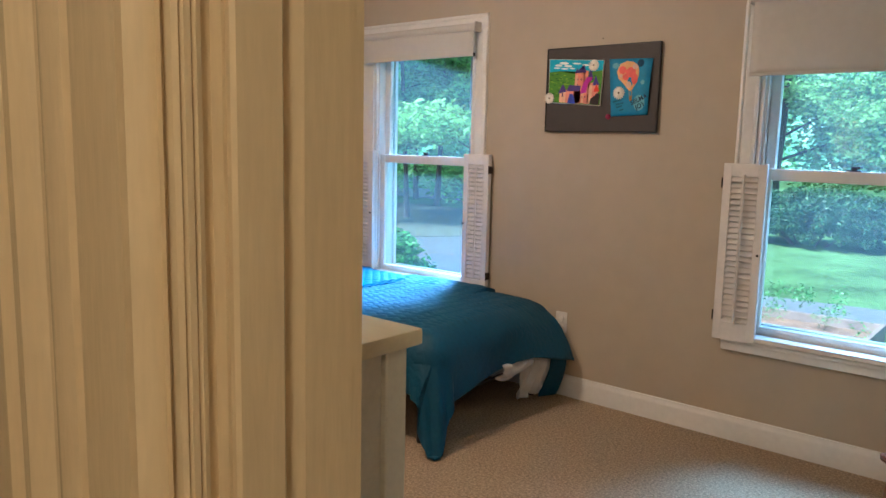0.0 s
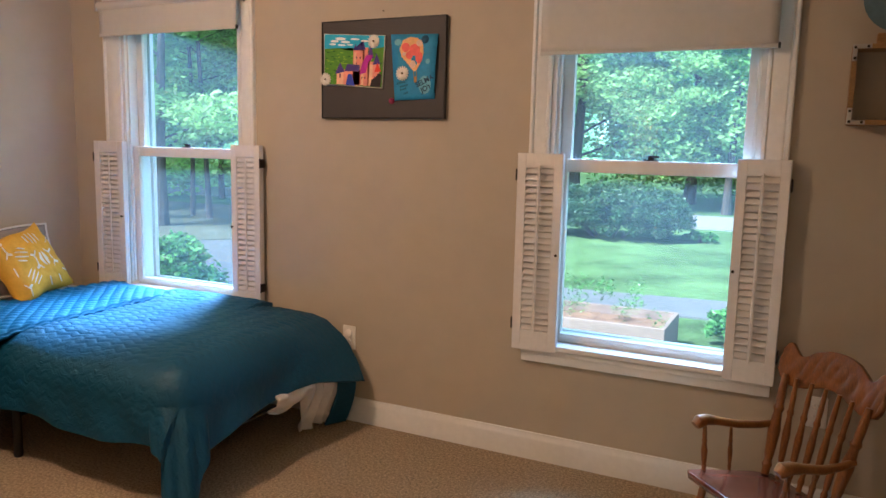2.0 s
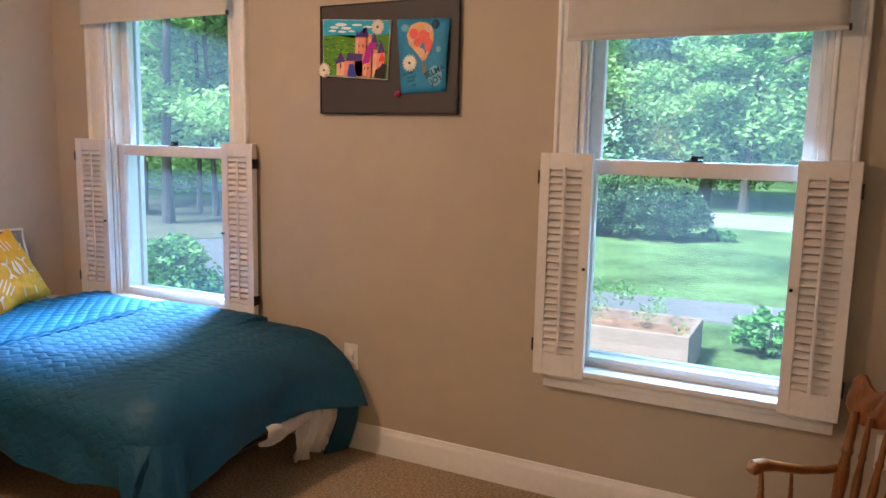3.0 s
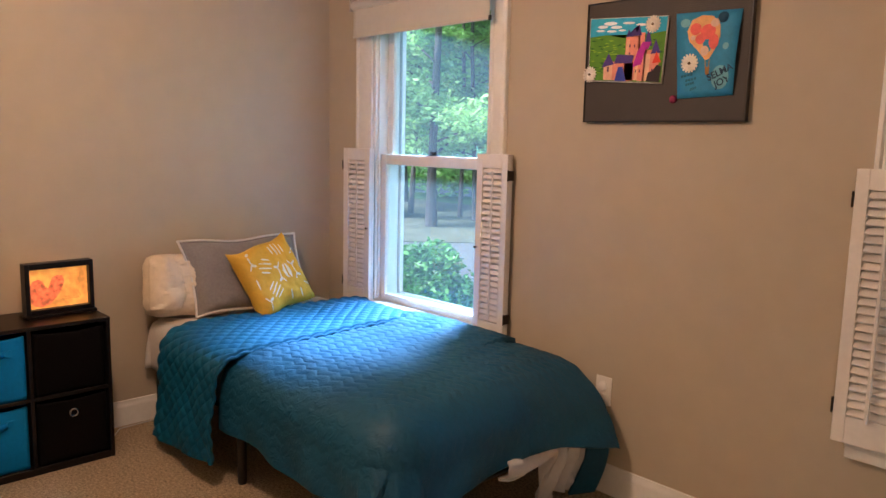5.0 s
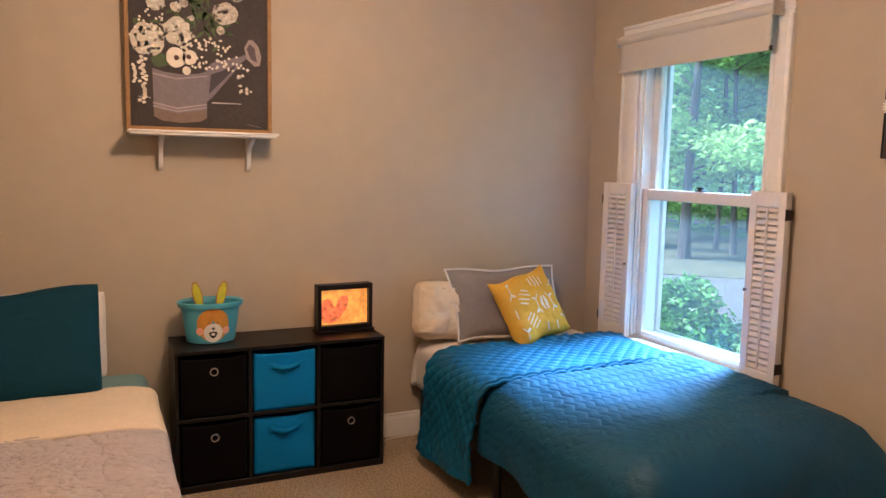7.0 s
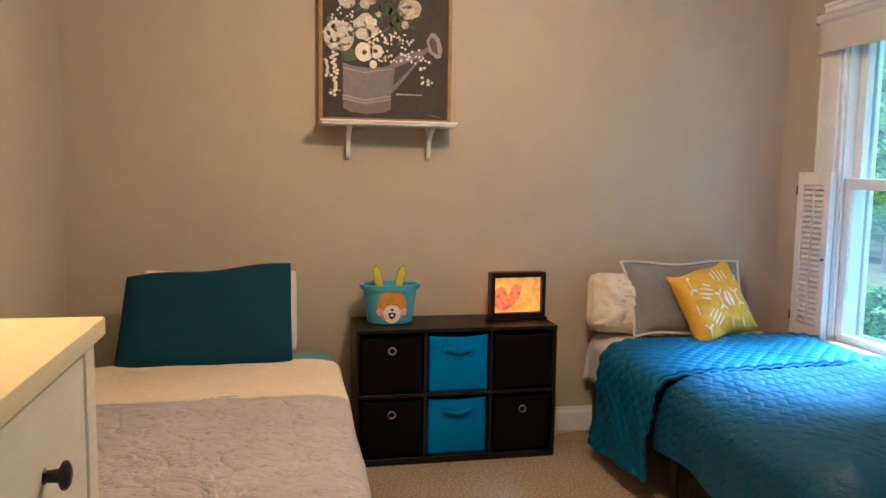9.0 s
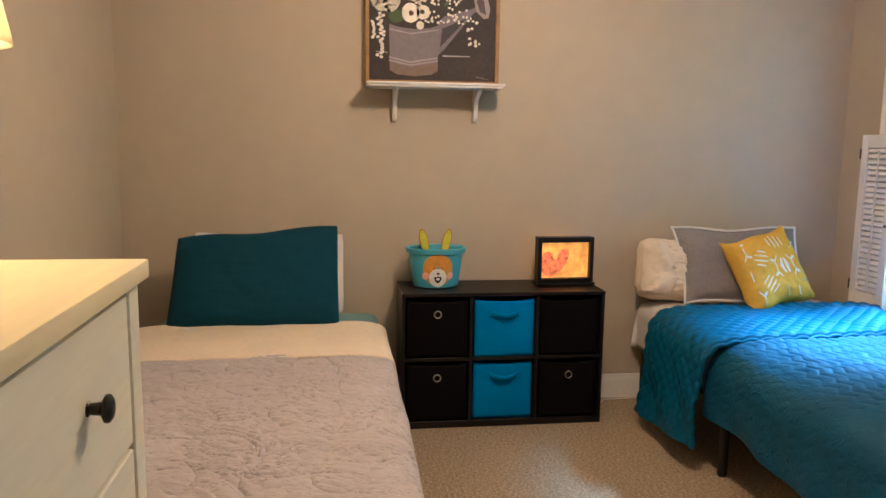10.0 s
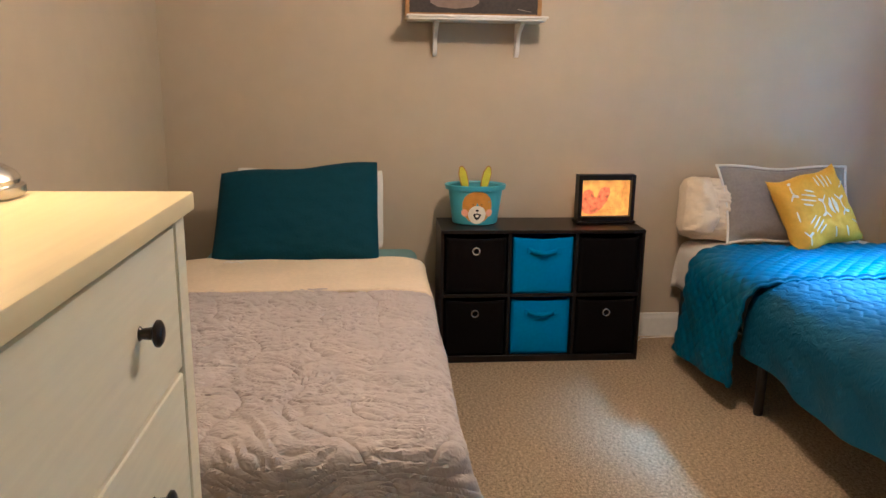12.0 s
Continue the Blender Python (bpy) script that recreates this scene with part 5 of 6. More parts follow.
def writing(text, u, v, size, turn, color, name, f, label):
    """Hand lettering on a drawing."""
    c = bpy.data.curves.new(name, "FONT")
    c.body, c.size, c.extrude, c.offset, c.align_x = text, size, 0.0002, 0.0006, "CENTER"
    ob = new(name, c)
    ob.parent = art2
    p = f(u, v, 0.003)
    ob.matrix_local = Matrix.Translation(p) @ pose(0, 0, 0, 90, 0, 0) @ pose(0, 0, 0, 0, 0, turn)
    c.materials.append(color)
    ob["label"] = label
    return ob


NAVY = ink(0.012, 0.05, 0.10)
writing("SELMA", 0.78, 0.245, 0.032, 24, NAVY, "lettering", G, "dark hand-lettered word SELMA")
writing("JOY", 0.82, 0.135, 0.032, 24, NAVY, "lettering", G, "dark hand-lettered word JOY")
bm = bmesh.new()
for i, (a, b, w_) in enumerate(((8, 76, 22), (16, 81, 20), (16, 86, 16), (24, 92, 12))):
    for k in range(4):
        x = a + k * w_ / 4
        bm.faces.new([bm.verts.new(G(*q, 0.0015)) for q in S((x, b - k * 0.6), (x + w_ / 5, b - k * 0.6 - 0.5), (x + w_ / 5, b - k * 0.6 - 3.4), (x, b - k * 0.6 - 3))])
part("small_writing_bars", bm, ink(0.01, 0.13, 0.20), art2, "four lines of small unreadable writing", smooth=False)


def daisy(x, z, r, name="flower_magnet"):
    d = thing(name, "white layered daisy magnet with a small dark centre, on the board", "magnet", (-1.822 + x, Y1 - 0.035, 1.448 + z), 0, "magnets on the board")
    for layer, rr in ((0, r), (1, r * 0.72)):
        bm = bmesh.new()
        n = 16
        for k in range(n):
            a = 2 * math.pi * (k + 0.5 * layer) / n
            c, s = math.cos(a), math.sin(a)
            w_ = rr * 0.17
            y = -0.004 * layer
            pts = [(0.15 * rr, -w_ * 0.4), (0.6 * rr, -w_), (0.95 * rr, -w_ * 0.5), (rr, 0), (0.95 * rr, w_ * 0.5), (0.6 * rr, w_), (0.15 * rr, w_ * 0.4)]
            bm.faces.new([bm.verts.new((p * c - q * s, y - 0.004 * (p / rr) ** 2, p * s + q * c)) for p, q in pts])
        o_ = part("petals", bm, WHITEI, d, smooth=False)
        o_.modifiers.new("thickness", "SOLIDIFY").thickness = 0.0008
    bm = bmesh.new()
    turned(bm, (0, -0.002, 0), (0, -0.009, 0), [(0, r * 0.16), (0.7, r * 0.16), (1, r * 0.08)], 10)
    part("flower_centre", bm, ink(0.15, 0.10, 0.05), d)
    bm = bmesh.new()
    rod(bm, (0, 0.0, 0), (0, 0.008, 0), r * 0.3, 10)
    part("magnet_disc", bm, DARKP, d)


daisy(0.292, 0.352, 0.031)
daisy(0.032, 0.190, 0.031)
daisy(0.441, 0.208, 0.033)
for nm, x, z, r, c, lab in (("round_magnet", 0.548, 0.350, 0.019, ink(0.01, 0.07, 0.14), "shiny dark blue round magnet"), ("round_magnet", 0.382, 0.090, 0.014, ink(0.25, 0.02, 0.08), "small dark red round magnet")):
    t = thing(nm, lab + " on the board", "magnet", (-1.822 + x, Y1 - 0.026, 1.448 + z), 0, "magnets on the board")
    bm = bmesh.new()
    turned(bm, (0, 0.002, 0), (0, -0.012, 0), [(0, r), (0.4, r), (0.75, r * 0.8), (1, r * 0.35)], 20)
    part("magnet_body", bm, c, t)

nail = thing("nail", "small steel nail in the wall above the board", "nail", (-1.50, Y1, 1.935))
bm = bmesh.new()
rod(bm, (0, 0.002, 0), (0, -0.012, 0), 0.002, 8)
part("nail_shaft", bm, BRONZE, nail)


def outlet(x, z, label, covered):
    o = thing("wall_outlet", label, "outlet", (x, Y1, z))
    one_box("cover_plate", (-0.036, -0.006, -0.058), (0.036, -0.0005, 0.058), PLATE, o, 0.003, seg=2)
    for s in (-1, 1):
        bm = bmesh.new()
        turned(bm, (0, -0.0055, s * 0.020), (0, -0.018 if covered else -0.0075, s * 0.024), [(0, 0.0190), (0.7, 0.0190), (1, 0.013)], 20)
        part("socket", bm, PLATE, o)
        if not covered:
            for dx, w_ in ((-0.006, 0.0012), (0.006, 0.0015)):
                one_box("slot", (dx - w_, -0.0082, s * 0.020 - 0.001), (dx + w_, -0.0070, s * 0.020 + 0.007), DARKP, o)
            bm = bmesh.new()
            rod(bm, (0, -0.0070, s * 0.020 - 0.008), (0, -0.0082, s * 0.020 - 0.008), 0.0024, 8)
            part("slot", bm, DARKP, o)


outlet(-1.674, 0.414, "white wall outlet with two round safety covers, by the blue bed", True)
outlet(0.358, 0.410, "white wall outlet behind the rocking chair", False)

# ---- dresser ----
DX0, DX1, DY0, DY1, DZ = -1.048, -0.266, 0.692, 1.043, 1.12
dr = thing("dresser", "tall antique-white chest of drawers with dark round knobs, by the doorway", "dresser", (DX0, DY0, 0))
dw, dd = DX1 - DX0, DY1 - DY0
one_box("top", (0, 0, DZ - 0.024), (dw, dd, DZ), DRTOP, dr, 0.003, seg=2)
pa = 0.022
for x in (pa, dw - pa - 0.042):
    for y in (0.005, dd - 0.009 - 0.042):
        one_box("post", (x, y, 0), (x + 0.042, y + 0.042, DZ - 0.0245), DRESS, dr, 0.002)
for x in (pa + 0.010, dw - pa - 0.024):
    one_box("side_panel", (x, 0.048, 0.09), (x + 0.014, dd - 0.052, DZ - 0.025), DRESS, dr)
one_box("back_panel", (pa + 0.043, 0.006, 0.09), (dw - pa - 0.043, 0.012, DZ - 0.025), DRESS, dr)
one_box("bottom_rail", (pa + 0.0425, dd - 0.050, 0.075), (dw - pa - 0.0425, dd - 0.015, 0.118), DRESS, dr, 0.002)
zs = [(0.905, 1.088), (0.698, 0.898), (0.500, 0.691), (0.310, 0.493), (0.122, 0.303)]
for z0, z1 in zs:
    d_ = one_box("drawer", (pa + 0.0450, 0.03, z0), (dw - pa - 0.0450, dd - 0.0105, z1), DRESS, dr, 0.002)
    for kx in (0.217, dw - 0.217):
        bm = bmesh.new()
        turned(bm, (kx, dd - 0.012, (z0 + z1) / 2 + 0.006), (kx, dd + 0.014, (z0 + z1) / 2 + 0.006), [(0, 0.009), (0.05, 0.0085), (0.15, 0.006), (0.55, 0.007), (0.66, 0.012), (0.72, 0.0145), (0.85, 0.0145), (0.95, 0.011), (1, 0.007)], 20)
        part("knob", bm, BRONZE, d_, "dark bronze round knob")

lampo = thing("table_lamp", "brushed nickel table lamp with a lit cream shade, on the dresser", "lamp", (-0.990, 0.783, DZ + 0.001))
bm = bmesh.new()
prof = [(0, 0.070), (0.010, 0.073), (0.045, 0.073), (0.055, 0.067), (0.075, 0.068), (0.10, 0.064), (0.13, 0.052), (0.155, 0.034), (0.18, 0.018), (0.22, 0.013), (0.25, 0.020), (0.28, 0.012), (0.32, 0.009), (0.60, 0.013), (0.72, 0.020), (0.78, 0.011), (0.95, 0.008), (1, 0.008)]
turned(bm, (0, 0, 0), (0, 0, 0.285), prof, 32)
part("base", bm, SILVER, lampo)
bm = bmesh.new()
n = 40
rings = []
for z, r in ((0.254, 0.130), (0.264, 0.129), (0.43, 0.098), (0.435, 0.097)):
    rings.append([bm.verts.new((r * math.cos(2 * math.pi * k / n), r * math.sin(2 * math.pi * k / n), z)) for k in range(n)])
for a, b in zip(rings, rings[1:]):
    for k in range(n):
        bm.faces.new((a[k], a[(k + 1) % n], b[(k + 1) % n], b[k]))
s_ = part("shade", bm, SHADE, lampo, "cream fabric drum shade")
s_.modifiers.new("thickness", "SOLIDIFY").thickness = 0.002
bm = bmesh.new()
bmesh.ops.create_uvsphere(bm, u_segments=16, v_segments=10, radius=0.028, matrix=Matrix.Translation((0, 0, 0.335)))
bu = part("bulb", bm, glow("warm_bulb", (1.0, 0.72, 0.40), 3), lampo, "warm glowing bulb")
bu.visible_shadow = False

cl2 = thing("ceiling_light", "round flush ceiling light in the middle of the room", "ceiling light", (-1.95, 1.95, ZC))
bm = bmesh.new()
turned(bm, (0, 0, -0.001), (0, 0, -0.03), [(0, 0.17), (1, 0.17)], 32)
part("ceiling_plate", bm, SILVER, cl2)
bm = bmesh.new()
turned(bm, (0, 0, -0.031), (0, 0, -0.12), [(0, 0.155), (0.4, 0.145), (0.8, 0.10), (1, 0.04)], 32)
part("diffuser", bm, glow("ceiling_diffuser", (1.0, 0.80, 0.58), 1.6), cl2).visible_shadow = False

# ---- rocking chair ----
rc = thing("rocking_chair", "child's honey-brown wooden rocking chair with a pressed carved crest", "rocking chair", (0.215, 3.372, 0), 133)
SP = [(0, 0.010), (0.06, 0.010), (0.10, 0.013), (0.14, 0.009), (0.2, 0.012), (0.45, 0.0155), (0.62, 0.010), (0.66, 0.014), (0.70, 0.010), (0.8, 0.011), (1, 0.008)]


def spin(name, p, q, k=1.0, prof=SP, seg=12):
    bm = bmesh.new()
    turned(bm, p, q, [(s, r * k) for s, r in prof], seg)
    return part(name, bm, OAK, rc)


# seat: a scooped board, wider in front, dipping to the back
def seat_z(x, y):
    return 0.262 + 0.10 * (y - 0.16)


bm = bmesh.new()
out = [(-0.150, -0.165), (-0.175, -0.10), (-0.195, 0.10), (-0.190, 0.155), (-0.17, 0.168), (0.17, 0.168), (0.190, 0.155), (0.195, 0.10), (0.175, -0.10), (0.150, -0.165)]
levels = []
for dz, s in ((-0.028, 0.955), (-0.022, 0.99), (-0.008, 1.0), (-0.002, 0.985), (0.0, 0.95), (-0.006, 0.8), (-0.010, 0.5)):
    levels.append([bm.verts.new((x * s, y * s, seat_z(x * s, y * s) + dz)) for x, y in out])
n = len(out)
for a, b in zip(levels, levels[1:]):
    for k in range(n):
        bm.faces.new((a[k], b[k], b[(k + 1) % n], a[(k + 1) % n]))
bm.faces.new(levels[0]), bm.faces.new(levels[-1][::-1])
bmesh.ops.recalc_face_normals(bm, faces=bm.faces)
part("seat", bm, mat("reddish_brown_seat_varnish", (0.14, 0.035, 0.015), 0.22, spread=0.3, scale=4, stretch=(6, 1, 1), coat=0.5), rc)
for s in (-1, 1):
    # rocker
    bm = bmesh.new()
    pts = []
    R = 0.85
    for k in range(15):
        a = -0.34 + 0.62 * k / 14
        pts.append((R * math.sin(a) - 0.02, R * (1 - math.cos(a)) + 0.004))
    outl = [(x, z) for x, z in pts] + [(x, z + 0.026) for x, z in pts[::-1]]
    prism(bm, outl, 0.022, Matrix.Translation((s * 0.165 + 0.011, 0, 0)) @ pose(0, 0, 0, 0, 0, 90))
    part("rocker", bm, OAK, rc)
    spin("leg", (s * 0.168, 0.130, 0.035), (s * 0.140, 0.120, 0.238), 1.25)
    spin("leg", (s * 0.160, -0.150, 0.045), (s * 0.130, -0.120, 0.212), 1.25)
    spin("stretcher", (s * 0.165, 0.125, 0.10), (s * 0.155, -0.138, 0.10), 0.8)
    # back post
    spin("back_post", (s * 0.145, -0.130, 0.232), (s * 0.178, -0.212, 0.578), 1.35)
    # arm
    bm = bmesh.new()
    pa_ = [(s * 0.172, -0.178, 0.405), (s * 0.180, -0.12, 0.400), (s * 0.192, -0.04, 0.404), (s * 0.200, 0.04, 0.420), (s * 0.202, 0.085, 0.428), (s * 0.200, 0.115, 0.424), (s * 0.199, 0.130, 0.412)]
    tube(bm, pa_, [0.012, 0.013, 0.0145, 0.0155, 0.020, 0.024, 0.016], 12)
    part("arm", bm, OAK, rc)
    spin("arm_spindle", (s * 0.182, 0.095, 0.255), (s * 0.199, 0.090, 0.410), 0.75)
    spin("arm_spindle", (s * 0.176, -0.005, 0.245), (s * 0.195, -0.015, 0.400), 0.55)
spin("stretcher", (-0.160, 0.126, 0.115), (0.160, 0.126, 0.115), 0.9)
spin("stretcher", (-0.150, -0.140, 0.105), (0.150, -0.140, 0.105), 0.8)
for i in range(5):
    k = (i - 2) / 2
    spin("back_spindle", (k * 0.098, -0.142, 0.233), (k * 0.118, -0.206 - 0.012 * (1 - k * k), 0.580), 0.85)
# crest rail, bowed back, with a shaped top edge
def crest_top(a):
    return 0.668 + 0.026 * math.cos(a * math.pi * 1.0) + 0.042 * math.exp(-((abs(a) - 0.90) / 0.13) ** 2) - 0.012 * math.exp(-((abs(a) - 0.62) / 0.14) ** 2)


def crest(u, v):
    a = 2 * u - 1
    x = a * 0.220
    bot = 0.556 + 0.016 * math.cos(a * math.pi * 1.5) * (1 if abs(a) < 0.9 else 0.4)
    z = bot + v * (crest_top(a) - bot)
    y = -0.214 - 0.030 * (1 - a * a) - 0.24 * (z - 0.56)
    rim = max(0.0, abs(a) - 0.86) / 0.14
    z = bot + (z - bot) * (1 - 0.35 * rim ** 2) + 0.030 * rim ** 2
    k = 0.0045 * (abs(math.sin(12 * math.hypot(a * 1.3, (v - 0.55) * 0.8))) ** 2) * (1 - abs(a) ** 6) * math.sin(math.pi * v) + 0.002 * math.sin(a * 30 + v * 9) * math.sin(math.pi * v)
    return Vector((x, y + k, z))


sheet_part("crest_rail", 90, 30, crest, OAK, rc, 0.018, "carved crest rail with scrolls")

# ---- wooden box on the wall by the chair ----
wb = thing("wall_box", "open wooden wall box with galvanised corner brackets", "wall shelf", (0.362, Y1, 1.445))
BX, BZ, BY = 0.42, 0.262, 0.10
for a, b in (((0, -BY, 0), (BX, -0.001, 0.016)), ((0, -BY, BZ - 0.016), (BX, -0.001, BZ)), ((0, -BY, 0.0165), (0.016, -0.001, BZ - 0.0165)), ((BX - 0.016, -BY, 0.0165), (BX, -0.001, BZ - 0.0165))):
    one_box("board", a, b, FRAMEW, wb, 0.001)
for x0, s in ((0, 1), (BX, -1)):
    for z0, q in ((0, 1), (BZ, -1)):
        bm = bmesh.new()
        def bx(a, b):
            lo = (min(a[0], b[0]), a[1], min(a[2], b[2]))
            hi = (max(a[0], b[0]), b[1], max(a[2], b[2]))
            box(bm, lo, hi, 0.0004)
        bx((x0, -BY - 0.0025, z0), (x0 + s * 0.015, -BY - 0.0005, z0 + q * 0.055))
        bx((x0 + s * 0.015, -BY - 0.0025, z0), (x0 + s * 0.055, -BY - 0.0005, z0 + q * 0.015))
        part("corner_bracket", bm, GALV, wb, "galvanised corner bracket")
        for dx, dz in ((0.008, 0.010), (0.008, 0.045), (0.045, 0.008)):
            bm = bmesh.new()
            turned(bm, (x0 + s * dx, -BY - 0.0024, z0 + q * dz), (x0 + s * dx, -BY - 0.006, z0 + q * dz), [(0, 0.005), (0.6, 0.0045), (1, 0.002)], 8)
            part("screw", bm, BRONZE, wb)
blk = thing("wooden_block", "small light wooden block on the wall box", "block", (0.43, Y1 - 0.055, 1.445 + BZ + 0.0005))
one_box("block_body", (0, -0.03, 0), (0.12, 0.03, 0.035), FRAMEW, blk, 0.003)
dsh = thing("round_plate", "round blue-grey plate stood on the wall box", "plate", (0.50, Y1 - 0.06, 1.445 + BZ + 0.036))
bm = bmesh.new()
turned(bm, (0, 0.012, 0.12), (0, -0.008, 0.12), [(0, 0.11), (0.5, 0.118), (0.9, 0.12), (1, 0.112)], 32)
part("plate_disc", bm, ink(0.10, 0.16, 0.18), dsh)

# ---- outdoors ----
GZ = -0.60
bm = bmesh.new()
g_n = 40
g = [[None] * (g_n + 1) for _ in range(g_n + 1)]
for i in range(g_n + 1):
    for j in range(g_n + 1):
        a, b = (i / g_n) * 2 - 1, j / g_n
        x, y = 300 * a * abs(a), Y1 + 0.25 + 400 * b * b
        g[i][j] = bm.verts.new((x, y, GZ + (0.03 * noise.noise(Vector((x * 0.2, y * 0.2, 0))) if y < 40 else 0)))
for i in range(g_n):
    for j in range(g_n):
        bm.faces.new((g[i][j], g[i + 1][j], g[i + 1][j + 1], g[i][j + 1]))
structure(part("ground", bm, GRASS), "green mown lawn running to the road", "ground")


def strip(name, pts, material, label, category, z=0.03, t=0.06):
    bm = bmesh.new()
    lo = [bm.verts.new((x, y, GZ + z - t)) for x, y in pts]
    hi = [bm.verts.new((x, y, GZ + z)) for x, y in pts]
    n = len(pts)
    bm.faces.new(hi)
    for i in range(n):
        bm.faces.new((lo[i], lo[(i + 1) % n], hi[(i + 1) % n], hi[i]))
    bmesh.ops.recalc_face_normals(bm, faces=bm.faces)
    return structure(part(name, bm, material, smooth=False), label, category)


strip("pavement", [(-5.6, 9.6), (-2.4, 9.72), (-0.9, 9.78), (4, 10.0), (4, 11.2), (-0.6, 10.95), (-2.75, 10.70), (-5.6, 10.6)], PATHM, "grey concrete garden path across the lawn", "path")
strip("driveway", [(-5.61, 9.6), (-5.61, 10.6), (-7.2, 12.4), (-9.0, 13.2), (-10.1, 11.6), (-11.4, 10.2), (-14.0, 8.2), (-12.0, 6.0), (-9.5, 8.0), (-7.0, 8.3)], ASPH, "grey asphalt driveway beside the woods", "driveway", 0.035)
strip("road", [(-60, 21.5), (60, 19.2), (60, 23.2), (-60, 25.2)], ROADM, "pale worn road beyond the lawn", "road", 0.04)
strip("woodland_floor", [(-9.0, 13.25), (-7.6, 14.3), (-9.3, 17.0), (-13.0, 18.0), (-30.0, 18.0), (-30.0, 6.0), (-14.2, 8.25), (-11.5, 10.3), (-10.2, 11.7)], LITTER, "leaf litter and bare earth under the trees", "ground", 0.033)


def leaves(name, centres, size, material, label, category, per, spread, seed, kind="stuff", flat=1.0, parent=None):
    """Many small leaves strewn about the centres (x, y, z, radius), as one mesh."""
    rg = np.random.default_rng(seed)
    C = np.asarray(centres, float)
    k = np.repeat(np.arange(len(C)), per)
    n = len(k)
    d = rg.normal(size=(n, 3))
    d /= np.linalg.norm(d, axis=1)[:, None]
    r = rg.random(n) ** 0.45
    P = C[k, :3] + d * (r * C[k, 3])[:, None] * np.array([1, 1, flat])
    P[:, 2] = np.maximum(P[:, 2], GZ + 0.06)
    u = rg.normal(size=(n, 3))
    u[:, 2] *= 0.45
    u /= np.linalg.norm(u, axis=1)[:, None]
    w = np.cross(u, rg.normal(size=(n, 3)))
    w /= np.linalg.norm(w, axis=1)[:, None]
    s = size * rg.uniform(0.6, 1.4, n)[:, None]
    V = np.stack([P - u * s, P + w * s * 0.42 - u * s * 0.1, P + u * s, P - w * s * 0.42 - u * s * 0.1], 1).reshape(-1, 3)
    me = bpy.data.meshes.new(name)
    me.vertices.add(len(V))
    me.vertices.foreach_set("co", V.astype("f").ravel())
    me.loops.add(4 * n)
    me.loops.foreach_set("vertex_index", np.arange(4 * n, dtype="i"))
    me.polygons.add(n)
    me.polygons.foreach_set("loop_start", np.arange(0, 4 * n, 4, dtype="i"))
    me.update(calc_edges=True)
    me.materials.append(material)
    ob = new(name, me)
    ob.parent = parent
    if parent is None:
        tagged(ob, label, category, kind=kind)
    elif label:
        ob["label"] = label
    return ob


def tree(x, y, h, r, label, seed, crown0=0.3, spread=2.6, nb=16, per=420, size=0.10, lean_=0.0, material=None, pads=True):
    rg = random.Random(seed)
    t = thing("tree", label, "tree", (0, 0, 0), 0, "trees by the house")
    bm = bmesh.new()
    pts, rad = [], []
    for k in range(9):
        s = k / 8
        pts.append((x + lean_ * s * h + 0.12 * math.sin(s * 5 + seed), y + 0.1 * math.sin(s * 4 + seed * 2), GZ - 0.1 + s * h))
        rad.append(r * (1.35 if k == 0 else 1) * (1 - 0.75 * s))
    tube(bm, pts, rad, 10)
    cs = []
    for b in range(nb):
        s = crown0 + (1 - crown0) * (b + rg.random() * 0.8) / nb
        i = min(int(s * 8), 7)
        f = s * 8 - i
        p = Vector(pts[i]) * (1 - f) + Vector(pts[i + 1]) * f
        a = rg.uniform(0, 6.283)
        L = spread * (1.1 - 0.6 * s) * rg.uniform(0.6, 1.1)
        e = p + Vector((L * math.cos(a), L * math.sin(a), L * rg.uniform(-0.08, 0.35)))
        mid = (p + e) / 2 + Vector((0, 0, 0.12 * L))
        tube(bm, [p, mid, e], [r * 0.28 * (1.1 - s), r * 0.16 * (1.1 - s) + 0.008, 0.008], 6)
        for q in (0.45, 0.75, 1.0):
            c = p.lerp(e, q) + Vector((rg.uniform(-.3, .3), rg.uniform(-.3, .3), 0.1))
            cs.append((*c, L * rg.uniform(0.26, 0.42)))
    part("trunk", bm, BARK, t)
    leaves("crown", cs, size, material or LEAF, "", "", per // 3, 0, seed, parent=t, flat=0.42 if pads else 0.9)
    return t


# the wood seen through the narrow window
wood = [(-12.6, 13.0, 0.149), (-15.1, 14.5, 0.086), (-13.9, 14.9, 0.072), (-13.1, 14.7, 0.086), (-10.2, 13.9, 0.065), (-16.8, 15.4, 0.101), (-11.6, 16.5, 0.086), (-14.8, 18.2, 0.108), (-9.2, 15.2, 0.072), (-18.6, 17.0, 0.144), (-12.4, 19.2, 0.094), (-17.5, 20.0, 0.108), (-20.5, 18.2, 0.101)]
for i, (x, y, r) in enumerate(wood):
    tree(x, y, 11 + (i % 3) * 1.5, r * 0.78, "tall slim grey-barked tree with layered pale green leaves in the wood", 30 + i, 0.14, 2.8, 20, 960, 0.085)
